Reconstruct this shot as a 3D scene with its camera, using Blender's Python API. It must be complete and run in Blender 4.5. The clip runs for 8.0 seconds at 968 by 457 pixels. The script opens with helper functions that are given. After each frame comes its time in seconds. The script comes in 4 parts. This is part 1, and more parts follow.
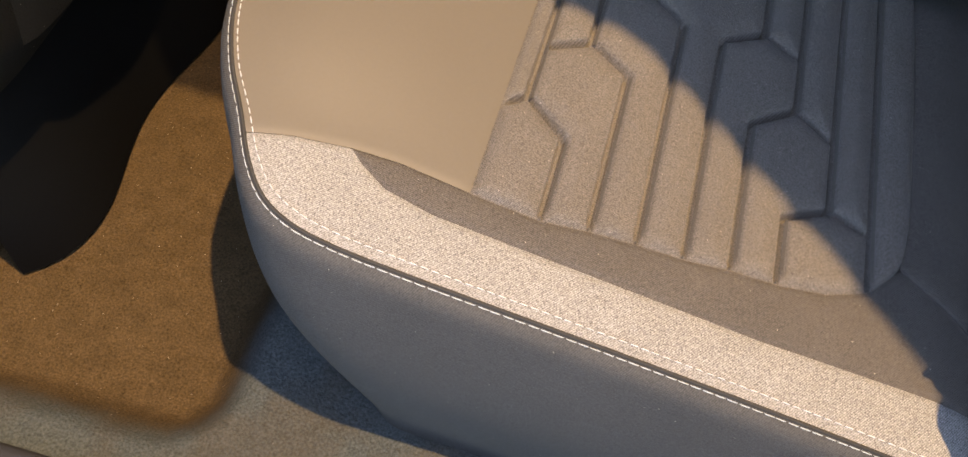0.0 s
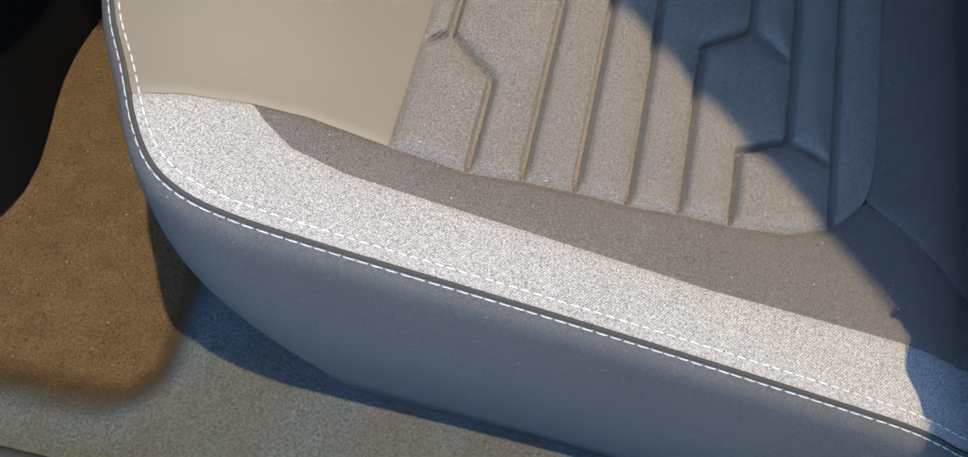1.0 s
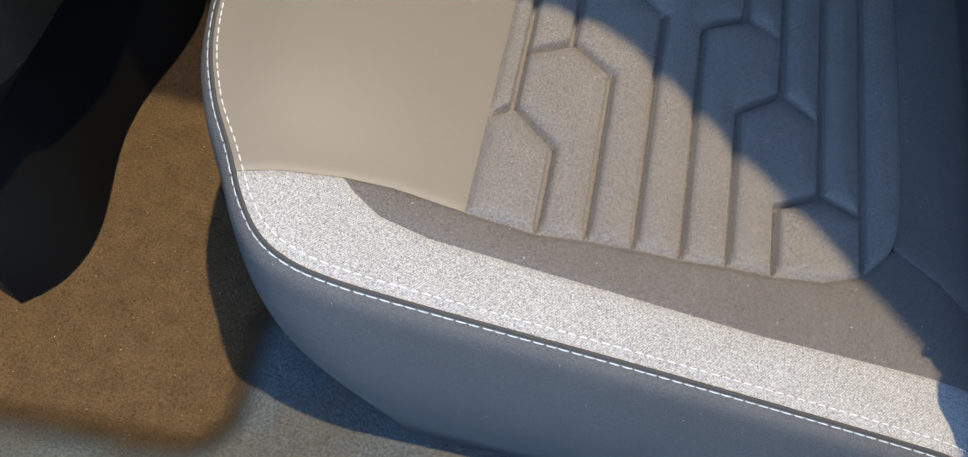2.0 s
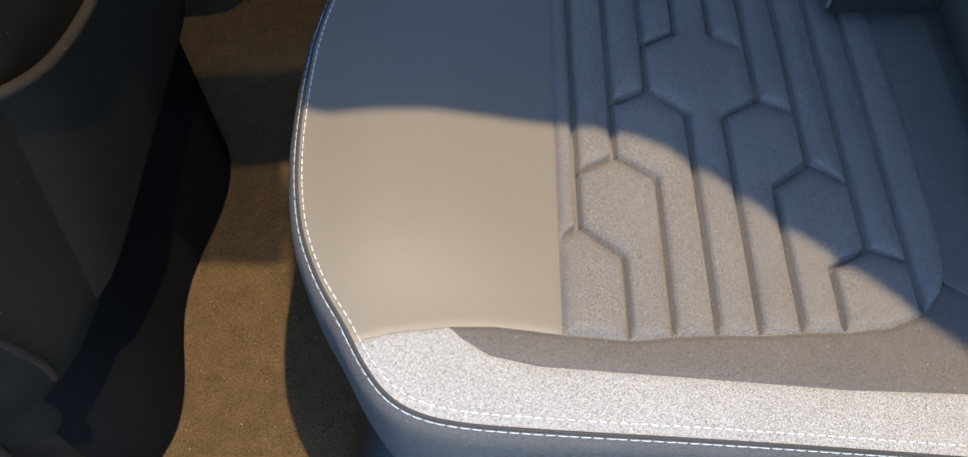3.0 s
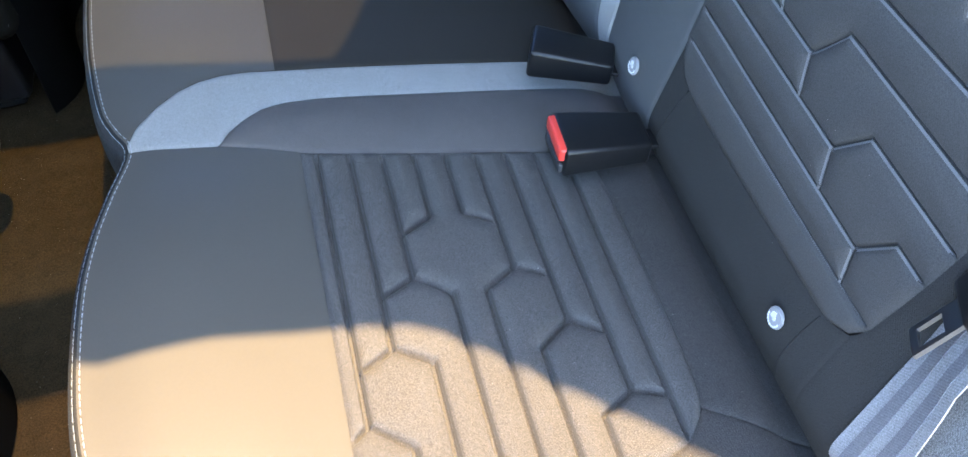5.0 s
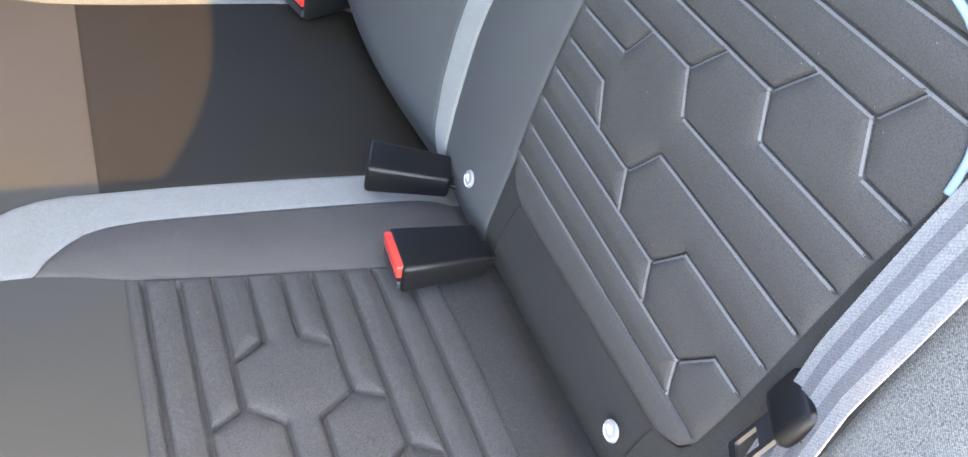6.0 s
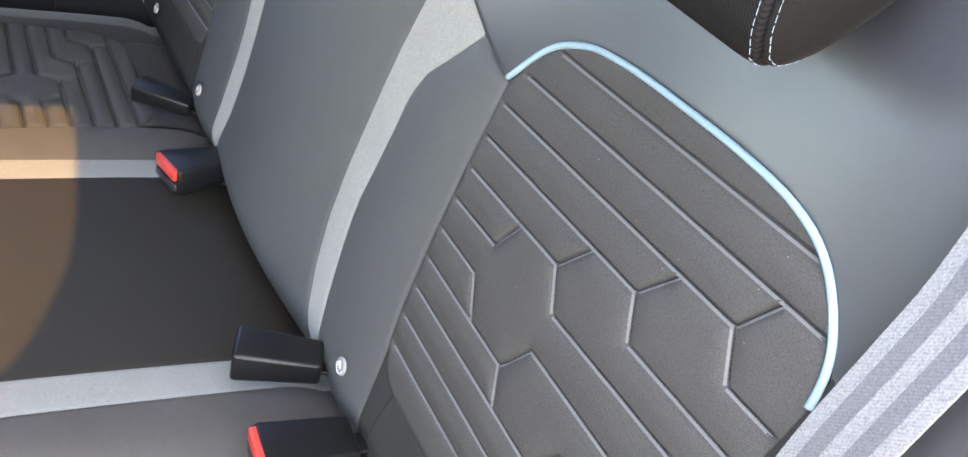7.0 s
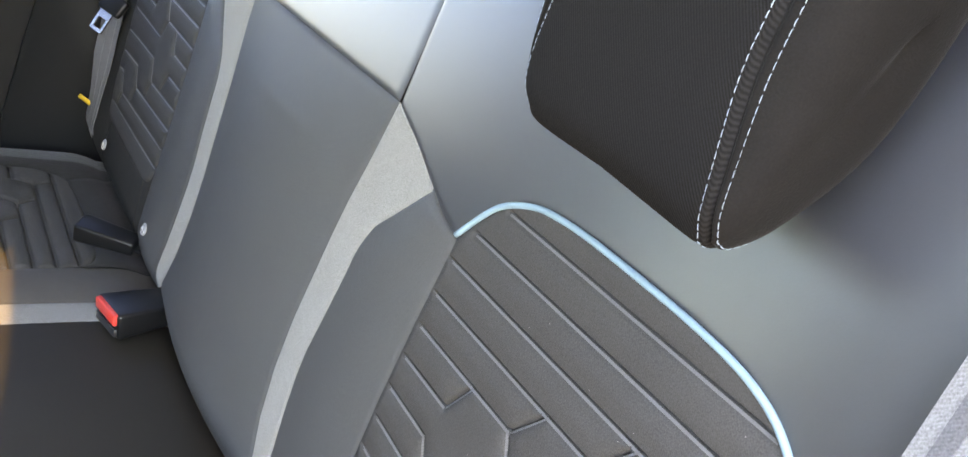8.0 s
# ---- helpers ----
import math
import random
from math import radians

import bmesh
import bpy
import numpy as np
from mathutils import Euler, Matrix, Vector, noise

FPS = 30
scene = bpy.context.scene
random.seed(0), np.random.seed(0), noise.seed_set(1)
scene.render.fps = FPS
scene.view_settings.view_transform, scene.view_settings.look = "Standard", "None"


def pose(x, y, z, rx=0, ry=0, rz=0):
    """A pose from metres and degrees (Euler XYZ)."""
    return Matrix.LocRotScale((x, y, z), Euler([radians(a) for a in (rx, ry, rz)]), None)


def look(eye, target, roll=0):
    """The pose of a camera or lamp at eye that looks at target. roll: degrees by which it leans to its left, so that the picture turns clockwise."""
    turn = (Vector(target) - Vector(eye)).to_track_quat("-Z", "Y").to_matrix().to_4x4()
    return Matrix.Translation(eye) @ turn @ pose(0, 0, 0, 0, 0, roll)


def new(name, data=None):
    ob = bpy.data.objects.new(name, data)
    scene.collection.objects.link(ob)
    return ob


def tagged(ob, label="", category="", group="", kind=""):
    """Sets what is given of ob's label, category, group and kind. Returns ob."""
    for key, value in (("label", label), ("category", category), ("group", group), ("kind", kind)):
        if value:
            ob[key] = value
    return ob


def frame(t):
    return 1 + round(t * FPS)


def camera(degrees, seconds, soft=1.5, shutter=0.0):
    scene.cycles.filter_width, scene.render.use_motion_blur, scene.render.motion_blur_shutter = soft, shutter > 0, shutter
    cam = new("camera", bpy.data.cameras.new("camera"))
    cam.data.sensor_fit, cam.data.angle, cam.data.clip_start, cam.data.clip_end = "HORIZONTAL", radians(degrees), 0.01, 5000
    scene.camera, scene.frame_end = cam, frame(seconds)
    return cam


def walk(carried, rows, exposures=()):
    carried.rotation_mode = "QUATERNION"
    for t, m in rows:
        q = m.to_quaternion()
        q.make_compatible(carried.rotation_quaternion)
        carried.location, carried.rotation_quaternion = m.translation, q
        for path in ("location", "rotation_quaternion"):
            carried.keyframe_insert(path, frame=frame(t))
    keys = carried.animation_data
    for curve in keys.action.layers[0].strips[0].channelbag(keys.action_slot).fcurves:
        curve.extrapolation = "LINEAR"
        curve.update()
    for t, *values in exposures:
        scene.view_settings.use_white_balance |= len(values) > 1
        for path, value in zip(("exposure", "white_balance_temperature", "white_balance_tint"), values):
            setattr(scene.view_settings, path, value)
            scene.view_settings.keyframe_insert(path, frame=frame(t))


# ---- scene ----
cam = camera(55.80, 8.0)

# seconds, eye, target, roll
PATH = [
    (0.0, (-0.2271, -0.3527, 0.3932), (-0.3083, -0.0299, -0.1060), 1.54),
    (0.5, (-0.2230, -0.3279, 0.3756), (-0.2928, -0.0408, -0.1466), -0.06),
    (1.0, (-0.2038, -0.3032, 0.3674), (-0.2694, -0.0281, -0.1618), -1.04),
    (1.5, (-0.1984, -0.3046, 0.3775), (-0.2639, -0.0295, -0.1517), -1.81),
    (2.0, (-0.2391, -0.3239, 0.4151), (-0.3055, -0.0275, -0.1024), -1.69),
    (2.2, (-0.2763, -0.3244, 0.4317), (-0.3318, -0.0148, -0.0792), -2.65),
    (3.3, (-0.2966, -0.3205, 0.4923), (-0.3524, 0.0184, 0.0003), -13.23),
    (3.5, (-0.2954, -0.3170, 0.5005), (-0.3373, 0.0271, 0.0107), -13.36),
    (4.0, (-0.2872, -0.3109, 0.5188), (-0.2897, 0.0533, 0.0420), -11.73),
    (4.5, (-0.2769, -0.3064, 0.5257), (-0.2482, 0.0628, 0.0537), -8.71),
    (5.0, (-0.2538, -0.3041, 0.5391), (-0.1882, 0.0750, 0.0787), -5.90),
    (5.2, (-0.2441, -0.3029, 0.5431), (-0.1550, 0.0845, 0.0937), -4.07),
    (6.3, (-0.2052, -0.2879, 0.5494), (-0.0243, 0.1147, 0.1429), 1.88),
    (6.5, (-0.1996, -0.2840, 0.5514), (0.0022, 0.1272, 0.1640), 3.10),
    (7.0, (-0.1858, -0.2681, 0.5610), (0.0553, 0.1577, 0.2139), 5.01),
    (7.5, (-0.1807, -0.2568, 0.5753), (0.0818, 0.1803, 0.2589), 5.49),
    (8.0, (-0.1705, -0.2443, 0.5798), (0.1104, 0.2047, 0.2979), 5.69),
]
# seconds, stops, kelvin, tint
LIGHT = [(0.0, 2.98, 8500, 15), (0.6, 3.02, 6500, 7), (1.2, 3.02, 6050, 4), (2.2, 3.06, 6000, 5), (3.5, 3.34, 6250, 7),
         (4.5, 3.9, 6700, 6), (5.2, 4.37, 7500, 9), (6.3, 4.92, 11200, 17), (6.8, 4.88, 12200, 18), (8.0, 4.69, 12900, 18)]
walk(cam, [(t, look(e, g, r)) for t, e, g, r in PATH], LIGHT)

# ---- world and sun ----
SUN_WAY = Vector((-0.32, 0.10, -1.0)).normalized()
world = bpy.data.worlds.new("sky")
scene.world = world
world.use_nodes = True
wn = world.node_tree
sky = wn.nodes.new("ShaderNodeTexSky")
sky.sky_type, sky.sun_disc = "NISHITA", False
sky.sun_elevation = math.asin(-SUN_WAY.z)
sky.dust_density, sky.ozone_density = 0.5, 3.0
sky.sun_rotation = math.atan2(-SUN_WAY.x, -SUN_WAY.y)
wn.links.new(sky.outputs[0], wn.nodes["Background"].inputs[0])
wn.nodes["Background"].inputs[1].default_value = 0.15
sun_data = bpy.data.lights.new("sun", "SUN")
sun_data.energy, sun_data.angle, sun_data.color = 1.5, radians(0.7), (1.0, 0.73, 0.42)
sun = new("sun", sun_data)
sun.rotation_mode = "QUATERNION"
sun.rotation_quaternion = SUN_WAY.to_track_quat("-Z", "Y")

# ---- materials ----


def material(name, colour, rough=0.8, metal=0.0, spec=0.5, sheen=0.0, grain=0.0, grain_size=0.001,
             patch=0.0, patch_size=0.03, bump=0.0, bump_size=0.001, twill=0.0, twill_pitch=0.0014, fleck=0.0, coat=0.0, coat_rough=0.03):
    """A surface with grain and patches of colour, relief, an optional twill weave (by the mesh's own uv) and bright flecks."""
    m = bpy.data.materials.new(name)
    m.use_nodes = True
    nt = m.node_tree
    n, l = nt.nodes, nt.links
    b = n["Principled BSDF"]
    b.inputs["Roughness"].default_value = rough
    b.inputs["Metallic"].default_value = metal
    b.inputs["Specular IOR Level"].default_value = spec
    b.inputs["Sheen Weight"].default_value = sheen
    b.inputs["Sheen Roughness"].default_value = 0.4
    b.inputs["Coat Weight"].default_value = coat
    b.inputs["Coat Roughness"].default_value = coat_rough
    tc = n.new("ShaderNodeTexCoord")

    def tex(size, detail=2.0, coord="Object"):
        t = n.new("ShaderNodeTexNoise")
        t.inputs["Scale"].default_value = 1.0 / size
        t.inputs["Detail"].default_value = detail
        l.new(tc.outputs[coord], t.inputs["Vector"])
        return t.outputs["Fac"]

    def maths(op, a, c, clamp=False):
        x = n.new("ShaderNodeMath")
        x.operation, x.use_clamp = op, clamp
        for i, v in enumerate((a, c)):
            if isinstance(v, (int, float)):
                x.inputs[i].default_value = v
            else:
                l.new(v, x.inputs[i])
        return x.outputs[0]

    value = None
    for amount, size, detail in ((grain, grain_size, 1.0), (patch, patch_size, 4.0)):
        if amount:
            f = maths("MULTIPLY_ADD", tex(size, detail), amount * 2)
            f.node.inputs[2].default_value = 1.0 - amount
            value = f if value is None else maths("MULTIPLY", value, f)
    relief = None
    if twill:
        mp = n.new("ShaderNodeMapping")
        mp.inputs["Rotation"].default_value[2] = radians(40)
        l.new(tc.outputs["UV"], mp.inputs["Vector"])
        wv = n.new("ShaderNodeTexWave")
        wv.wave_type, wv.bands_direction = "BANDS", "X"
        wv.inputs["Scale"].default_value = 0.314 / twill_pitch
        wv.inputs["Distortion"].default_value = 0.7
        wv.inputs["Detail"].default_value = 1.0
        wv.inputs["Detail Scale"].default_value = 3.0
        l.new(mp.outputs[0], wv.inputs["Vector"])
        f = maths("MULTIPLY_ADD", wv.outputs["Fac"], twill * 2)
        f.node.inputs[2].default_value = 1.0 - twill
        value = f if value is None else maths("MULTIPLY", value, f)
        relief = wv.outputs["Fac"]
    mix = n.new("ShaderNodeMix")
    mix.data_type, mix.blend_type = "RGBA", "MULTIPLY"
    mix.inputs["Factor"].default_value = 1.0
    mix.inputs["A"].default_value = (*colour, 1)
    mix.inputs["B"].default_value = (1, 1, 1, 1)
    if value is not None:
        cc = n.new("ShaderNodeCombineColor")
        for i in range(3):
            l.new(value, cc.inputs[i])
        l.new(cc.outputs[0], mix.inputs["B"])
    base = mix.outputs["Result"]
    if fleck:
        vo = n.new("ShaderNodeTexVoronoi")
        vo.inputs["Scale"].default_value = 1.0 / 0.0035
        l.new(tc.outputs["Object"], vo.inputs["Vector"])
        sp = n.new("ShaderNodeSeparateColor")
        l.new(vo.outputs["Color"], sp.inputs[0])
        near = maths("LESS_THAN", vo.outputs["Distance"], 0.10)
        rare = maths("GREATER_THAN", sp.outputs[0], 1.0 - fleck)
        mx = n.new("ShaderNodeMix")
        mx.data_type = "RGBA"
        l.new(maths("MULTIPLY", near, rare), mx.inputs["Factor"])
        l.new(base, mx.inputs["A"])
        mx.inputs["B"].default_value = (0.24, 0.22, 0.2, 1)
        base = mx.outputs["Result"]
    l.new(base, b.inputs["Base Color"])
    if bump:
        bp = n.new("ShaderNodeBump")
        bp.inputs["Strength"].default_value = min(1.0, bump)
        bp.inputs["Distance"].default_value = bump_size * 0.5
        h = tex(bump_size, 2.0)
        if relief is not None:
            h = maths("ADD", h, maths("MULTIPLY", relief, 0.35))
        l.new(h, bp.inputs["Height"])
        l.new(bp.outputs[0], b.inputs["Normal"])
    return m


M_INSERT = material("charcoal_quilted_cloth", (0.080, 0.075, 0.071), 0.75, spec=0.15, sheen=0.06, grain=1.0, grain_size=0.0008,
                    patch=0.12, patch_size=0.04, bump=0.9, bump_size=0.0012, twill=0.24, twill_pitch=0.0009, fleck=0.16)
M_SIDE = material("charcoal_twill_cloth", (0.053, 0.0495, 0.047), 0.8, spec=0.12, sheen=0.10, grain=0.95, grain_size=0.0008,
                  patch=0.12, patch_size=0.04, bump=0.7, bump_size=0.0012, twill=0.26, twill_pitch=0.0010, fleck=0.05)
M_SKIRT = material("black_twill_cloth", (0.040, 0.041, 0.042), 0.85, spec=0.12, grain=0.6, grain_size=0.0010,
                   patch=0.12, patch_size=0.05, bump=0.7, bump_size=0.0012, twill=0.16, twill_pitch=0.0010, fleck=0.06)
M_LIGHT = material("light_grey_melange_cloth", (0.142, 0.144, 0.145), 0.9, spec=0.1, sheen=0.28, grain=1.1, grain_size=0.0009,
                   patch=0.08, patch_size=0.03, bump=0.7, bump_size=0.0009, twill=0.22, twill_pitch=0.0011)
# M_LIGHT's cloth, brightened to put more light on the shaded inner strips
M_STRIP = material("light_grey_cloth_brightened_in_shade", (0.272, 0.266, 0.258), 0.9, spec=0.1, sheen=0.2, grain=0.7, grain_size=0.0008,
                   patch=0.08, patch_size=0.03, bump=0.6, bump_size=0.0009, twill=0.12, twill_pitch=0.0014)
# M_SIDE lightened: the inner panels' extra light sits in this colour
M_INNER = material("charcoal_cloth_lifted_for_light", (0.098, 0.089, 0.085), 0.8, spec=0.12, sheen=0.1, grain=0.3, grain_size=0.0009,
                   patch=0.12, patch_size=0.04, bump=0.5, bump_size=0.0012, twill=0.08, twill_pitch=0.0014)
M_LEATHER = material("grey_leatherette", (0.068, 0.061, 0.051), 0.56, spec=0.4, coat=0.06, coat_rough=0.3, grain=0.05, grain_size=0.002,
                     patch=0.05, patch_size=0.08, bump=0.035, bump_size=0.0012)
# M_LEATHER's leatherette, its colour turned darker and bluer for the shoulders' cool shade
M_SHOULDER = material("shade_toned_leatherette", (0.035, 0.037, 0.044), 0.38, spec=0.9, coat=0.95, coat_rough=0.30, grain=0.06, grain_size=0.0016,
                      patch=0.06, patch_size=0.06, bump=0.10, bump_size=0.0011)
M_BACK = material("dark_grey_back_cloth", (0.078, 0.079, 0.081), 0.55, spec=0.4, grain=0.18, grain_size=0.0012,
                  patch=0.06, patch_size=0.05, bump=0.4, bump_size=0.0012, twill=0.04, twill_pitch=0.0013)
# the quilted insert cloth again, darker so the backrests look less lit
M_QUILT = material("shade_darkened_quilt_cloth", (0.065, 0.062, 0.060), 0.7, spec=0.2, grain=0.45, grain_size=0.0009,
                   patch=0.08, patch_size=0.04, bump=0.5, bump_size=0.0011, twill=0.03, twill_pitch=0.0013, fleck=0.012)
# M_SIDE's twill, darkened to paint in the shade low on the backrests
M_LOWER = material("side_cloth_darkened_for_shade", (0.038, 0.037, 0.036), 0.8, spec=0.12, grain=0.35, grain_size=0.0009,
                   patch=0.1, patch_size=0.04, bump=0.6, bump_size=0.0012, twill=0.05, twill_pitch=0.0013, fleck=0.02)
M_CENTRE = material("dark_brown_centre_cloth", (0.030, 0.0265, 0.0225), 0.6, spec=0.2, grain=0.15, grain_size=0.0012,
                    patch=0.08, patch_size=0.05, bump=0.3, bump_size=0.0012)
M_HEAD = material("charcoal_headrest_cloth", (0.0135, 0.0124, 0.0122), 0.80, spec=0.08, grain=0.2, grain_size=0.0012,
                  patch=0.12, patch_size=0.03, bump=0.5, bump_size=0.0012, twill=0.40, twill_pitch=0.0017)
M_HEADSIDE = material("charcoal_headrest_side_cloth", (0.0125, 0.0112, 0.0106), 0.85, spec=0.08, sheen=0.05, grain=0.3, grain_size=0.0011,
                      patch=0.15, patch_size=0.02, bump=0.5, bump_size=0.0012)
M_WELD = material("knurled_weld_cloth", (0.056, 0.053, 0.049), 0.6, spec=0.2, grain=0.35, grain_size=0.0008)
# knurled weld, paler on the backrests with its highlights painted in
M_WELD2 = material("highlit_weld_cloth", (0.135, 0.132, 0.130), 0.5, spec=0.5, grain=0.2, grain_size=0.0008)
M_PIPE = material("dark_piping_cloth", (0.026, 0.026, 0.026), 0.9, spec=0.1, grain=0.2, grain_size=0.001, bump=0.4)
M_BLUE = material("pale_blue_piping", (0.23, 0.37, 0.44), 0.5, grain=0.06, grain_size=0.002, bump=0.1)
M_THREAD = material("white_thread", (0.26, 0.30, 0.33), 0.6, grain=0.1, grain_size=0.0006, bump=0.3, bump_size=0.0005)
M_HTHREAD = material("pale_blue_thread", (0.30, 0.36, 0.41), 0.6, grain=0.1, grain_size=0.0006)
M_DARKTHREAD = material("grey_thread", (0.33, 0.345, 0.355), 0.6, grain=0.1, grain_size=0.0006)
M_PLASTIC = material("black_plastic", (0.008, 0.008, 0.009), 0.38, spec=0.35, grain=0.1, grain_size=0.002, bump=0.15, bump_size=0.0008)
M_TRIM = material("dark_grey_trim_plastic", (0.015, 0.0155, 0.017), 0.6, spec=0.15, grain=0.1, grain_size=0.002, bump=0.3, bump_size=0.001, patch=0.1)
M_FRAME = material("grey_slot_frame", (0.035, 0.035, 0.038), 0.4, grain=0.05)
M_RED = material("red_button_plastic", (0.80, 0.06, 0.045), 0.35, grain=0.04)
M_WHITEPL = material("white_printed_plastic", (0.75, 0.75, 0.75), 0.4, grain=0.04)
M_GREYPL = material("grey_badge_plastic", (0.30, 0.30, 0.31), 0.4, grain=0.05)
M_STEEL = material("steel_darkened_for_shade", (0.16, 0.165, 0.175), 0.35, metal=1.0, grain=0.05)
M_METAL = material("polished_steel", (0.75, 0.75, 0.76), 0.22, metal=1.0, grain=0.05)
M_BELT = material("grey_belt_webbing", (0.29, 0.29, 0.30), 0.65, spec=0.4, grain=0.6, grain_size=0.0012, bump=0.6, bump_size=0.0012, twill=0.07, twill_pitch=0.0016)
M_BELT2 = material("dark_rib_and_shaded_belt", (0.17, 0.17, 0.185), 0.6, spec=0.4, grain=0.5, grain_size=0.0012, bump=0.6, bump_size=0.0012, twill=0.07, twill_pitch=0.0016)
M_CARPET = material("brown_grey_carpet", (0.038, 0.0258, 0.0135), 0.97, spec=0.05, grain=0.85, grain_size=0.0017,
                    patch=0.38, patch_size=0.022, bump=1.0, bump_size=0.0028, fleck=0.10)


def skylight_on_ledge(m):
    """Cool skylight painted into the carpet's colour on the raised ledge beside the sill, with a ragged edge."""
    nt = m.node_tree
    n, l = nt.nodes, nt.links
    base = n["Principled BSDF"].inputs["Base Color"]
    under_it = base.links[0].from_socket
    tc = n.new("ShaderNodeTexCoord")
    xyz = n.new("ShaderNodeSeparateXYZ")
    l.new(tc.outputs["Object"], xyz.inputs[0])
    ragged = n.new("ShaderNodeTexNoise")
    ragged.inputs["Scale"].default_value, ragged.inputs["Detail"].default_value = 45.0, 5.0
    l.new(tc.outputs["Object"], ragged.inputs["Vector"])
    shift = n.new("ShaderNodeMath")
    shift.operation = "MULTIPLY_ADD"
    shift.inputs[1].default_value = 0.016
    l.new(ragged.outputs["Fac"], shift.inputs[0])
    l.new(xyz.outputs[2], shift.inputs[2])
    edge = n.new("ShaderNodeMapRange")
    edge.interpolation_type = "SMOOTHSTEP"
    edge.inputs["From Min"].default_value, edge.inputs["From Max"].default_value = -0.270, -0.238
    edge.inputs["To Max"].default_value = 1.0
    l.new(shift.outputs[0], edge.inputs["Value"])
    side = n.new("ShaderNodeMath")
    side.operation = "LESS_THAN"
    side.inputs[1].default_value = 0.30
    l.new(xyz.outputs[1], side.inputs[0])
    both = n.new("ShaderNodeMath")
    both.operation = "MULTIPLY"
    mottle = n.new("ShaderNodeTexNoise")
    mottle.inputs["Scale"].default_value, mottle.inputs["Detail"].default_value = 16.0, 5.0
    l.new(tc.outputs["Object"], mottle.inputs["Vector"])
    thinned = n.new("ShaderNodeMapRange")
    thinned.interpolation_type = "SMOOTHSTEP"
    thinned.inputs["From Min"].default_value, thinned.inputs["From Max"].default_value = 0.40, 0.58
    thinned.inputs["To Min"].default_value, thinned.inputs["To Max"].default_value = 0.70, 0.96
    l.new(mottle.outputs["Fac"], thinned.inputs["Value"])
    skylit = n.new("ShaderNodeMath")
    skylit.operation = "MULTIPLY"
    l.new(edge.outputs[0], skylit.inputs[0])
    l.new(thinned.outputs[0], skylit.inputs[1])
    l.new(skylit.outputs[0], both.inputs[0])
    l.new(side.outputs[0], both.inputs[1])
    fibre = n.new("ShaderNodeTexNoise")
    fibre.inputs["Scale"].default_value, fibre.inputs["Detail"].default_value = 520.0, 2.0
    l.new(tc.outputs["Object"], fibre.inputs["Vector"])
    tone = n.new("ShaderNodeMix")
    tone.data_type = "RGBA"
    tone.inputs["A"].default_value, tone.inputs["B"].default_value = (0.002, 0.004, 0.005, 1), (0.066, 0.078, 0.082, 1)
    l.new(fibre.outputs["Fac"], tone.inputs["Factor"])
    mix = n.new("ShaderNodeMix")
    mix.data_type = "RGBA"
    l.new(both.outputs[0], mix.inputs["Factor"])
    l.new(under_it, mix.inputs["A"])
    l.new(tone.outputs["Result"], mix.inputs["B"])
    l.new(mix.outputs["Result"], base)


skylight_on_ledge(M_CARPET)
M_FRONT = material("black_front_seat_cloth", (0.0105, 0.0094, 0.0076), 0.95, spec=0.03, grain=0.35, grain_size=0.0015,
                   patch=0.15, patch_size=0.05, bump=0.6, bump_size=0.0016, fleck=0.03)
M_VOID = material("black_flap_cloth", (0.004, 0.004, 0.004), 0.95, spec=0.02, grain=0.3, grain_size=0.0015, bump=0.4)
M_CONSOLE = material("tan_console_plastic", (0.155, 0.098, 0.040), 0.62, spec=0.2, grain=0.06, grain_size=0.002, bump=0.15, bump_size=0.001)
M_HEADLINER = material("grey_headliner_cloth", (0.12, 0.12, 0.12), 0.95, grain=0.1, grain_size=0.002, bump=0.3)
M_PAINT = material("grey_car_paint", (0.12, 0.14, 0.15), 0.3, coat=0.6, grain=0.03)
M_YELLOW = material("yellow_tag_cloth", (0.62, 0.36, 0.03), 0.7, grain=0.1)
M_ASPHALT = material("asphalt", (0.11, 0.104, 0.098), 0.9, grain=0.4, grain_size=0.006, patch=0.2, patch_size=0.5, bump=0.8, bump_size=0.006)
M_GLASS = bpy.data.materials.new("tinted_roof_glass")
M_GLASS.use_nodes = True
gn = M_GLASS.node_tree
gn.nodes.remove(gn.nodes["Principled BSDF"])
g_t, g_g, g_m = gn.nodes.new("ShaderNodeBsdfTransparent"), gn.nodes.new("ShaderNodeBsdfGlossy"), gn.nodes.new("ShaderNodeMixShader")
g_t.inputs[0].default_value = (0.395, 0.385, 0.245, 1)
g_g.inputs["Roughness"].default_value = 0.02
g_m.inputs[0].default_value = 0.06
gn.links.new(g_t.outputs[0], g_m.inputs[1])
gn.links.new(g_g.outputs[0], g_m.inputs[2])
gn.links.new(g_m.outputs[0], gn.nodes["Material Output"].inputs[0])


def glass(name, tint):
    m = M_GLASS.copy()
    m.name = name
    for nd in m.node_tree.nodes:
        if nd.type == "BSDF_TRANSPARENT":
            nd.inputs[0].default_value = (*tint, 1)
    return m


M_SIDEGLASS = glass("windscreen_glass", (0.68, 0.75, 0.80))
M_PRIVACY = glass("dark_privacy_glass", (0.52, 0.59, 0.71))
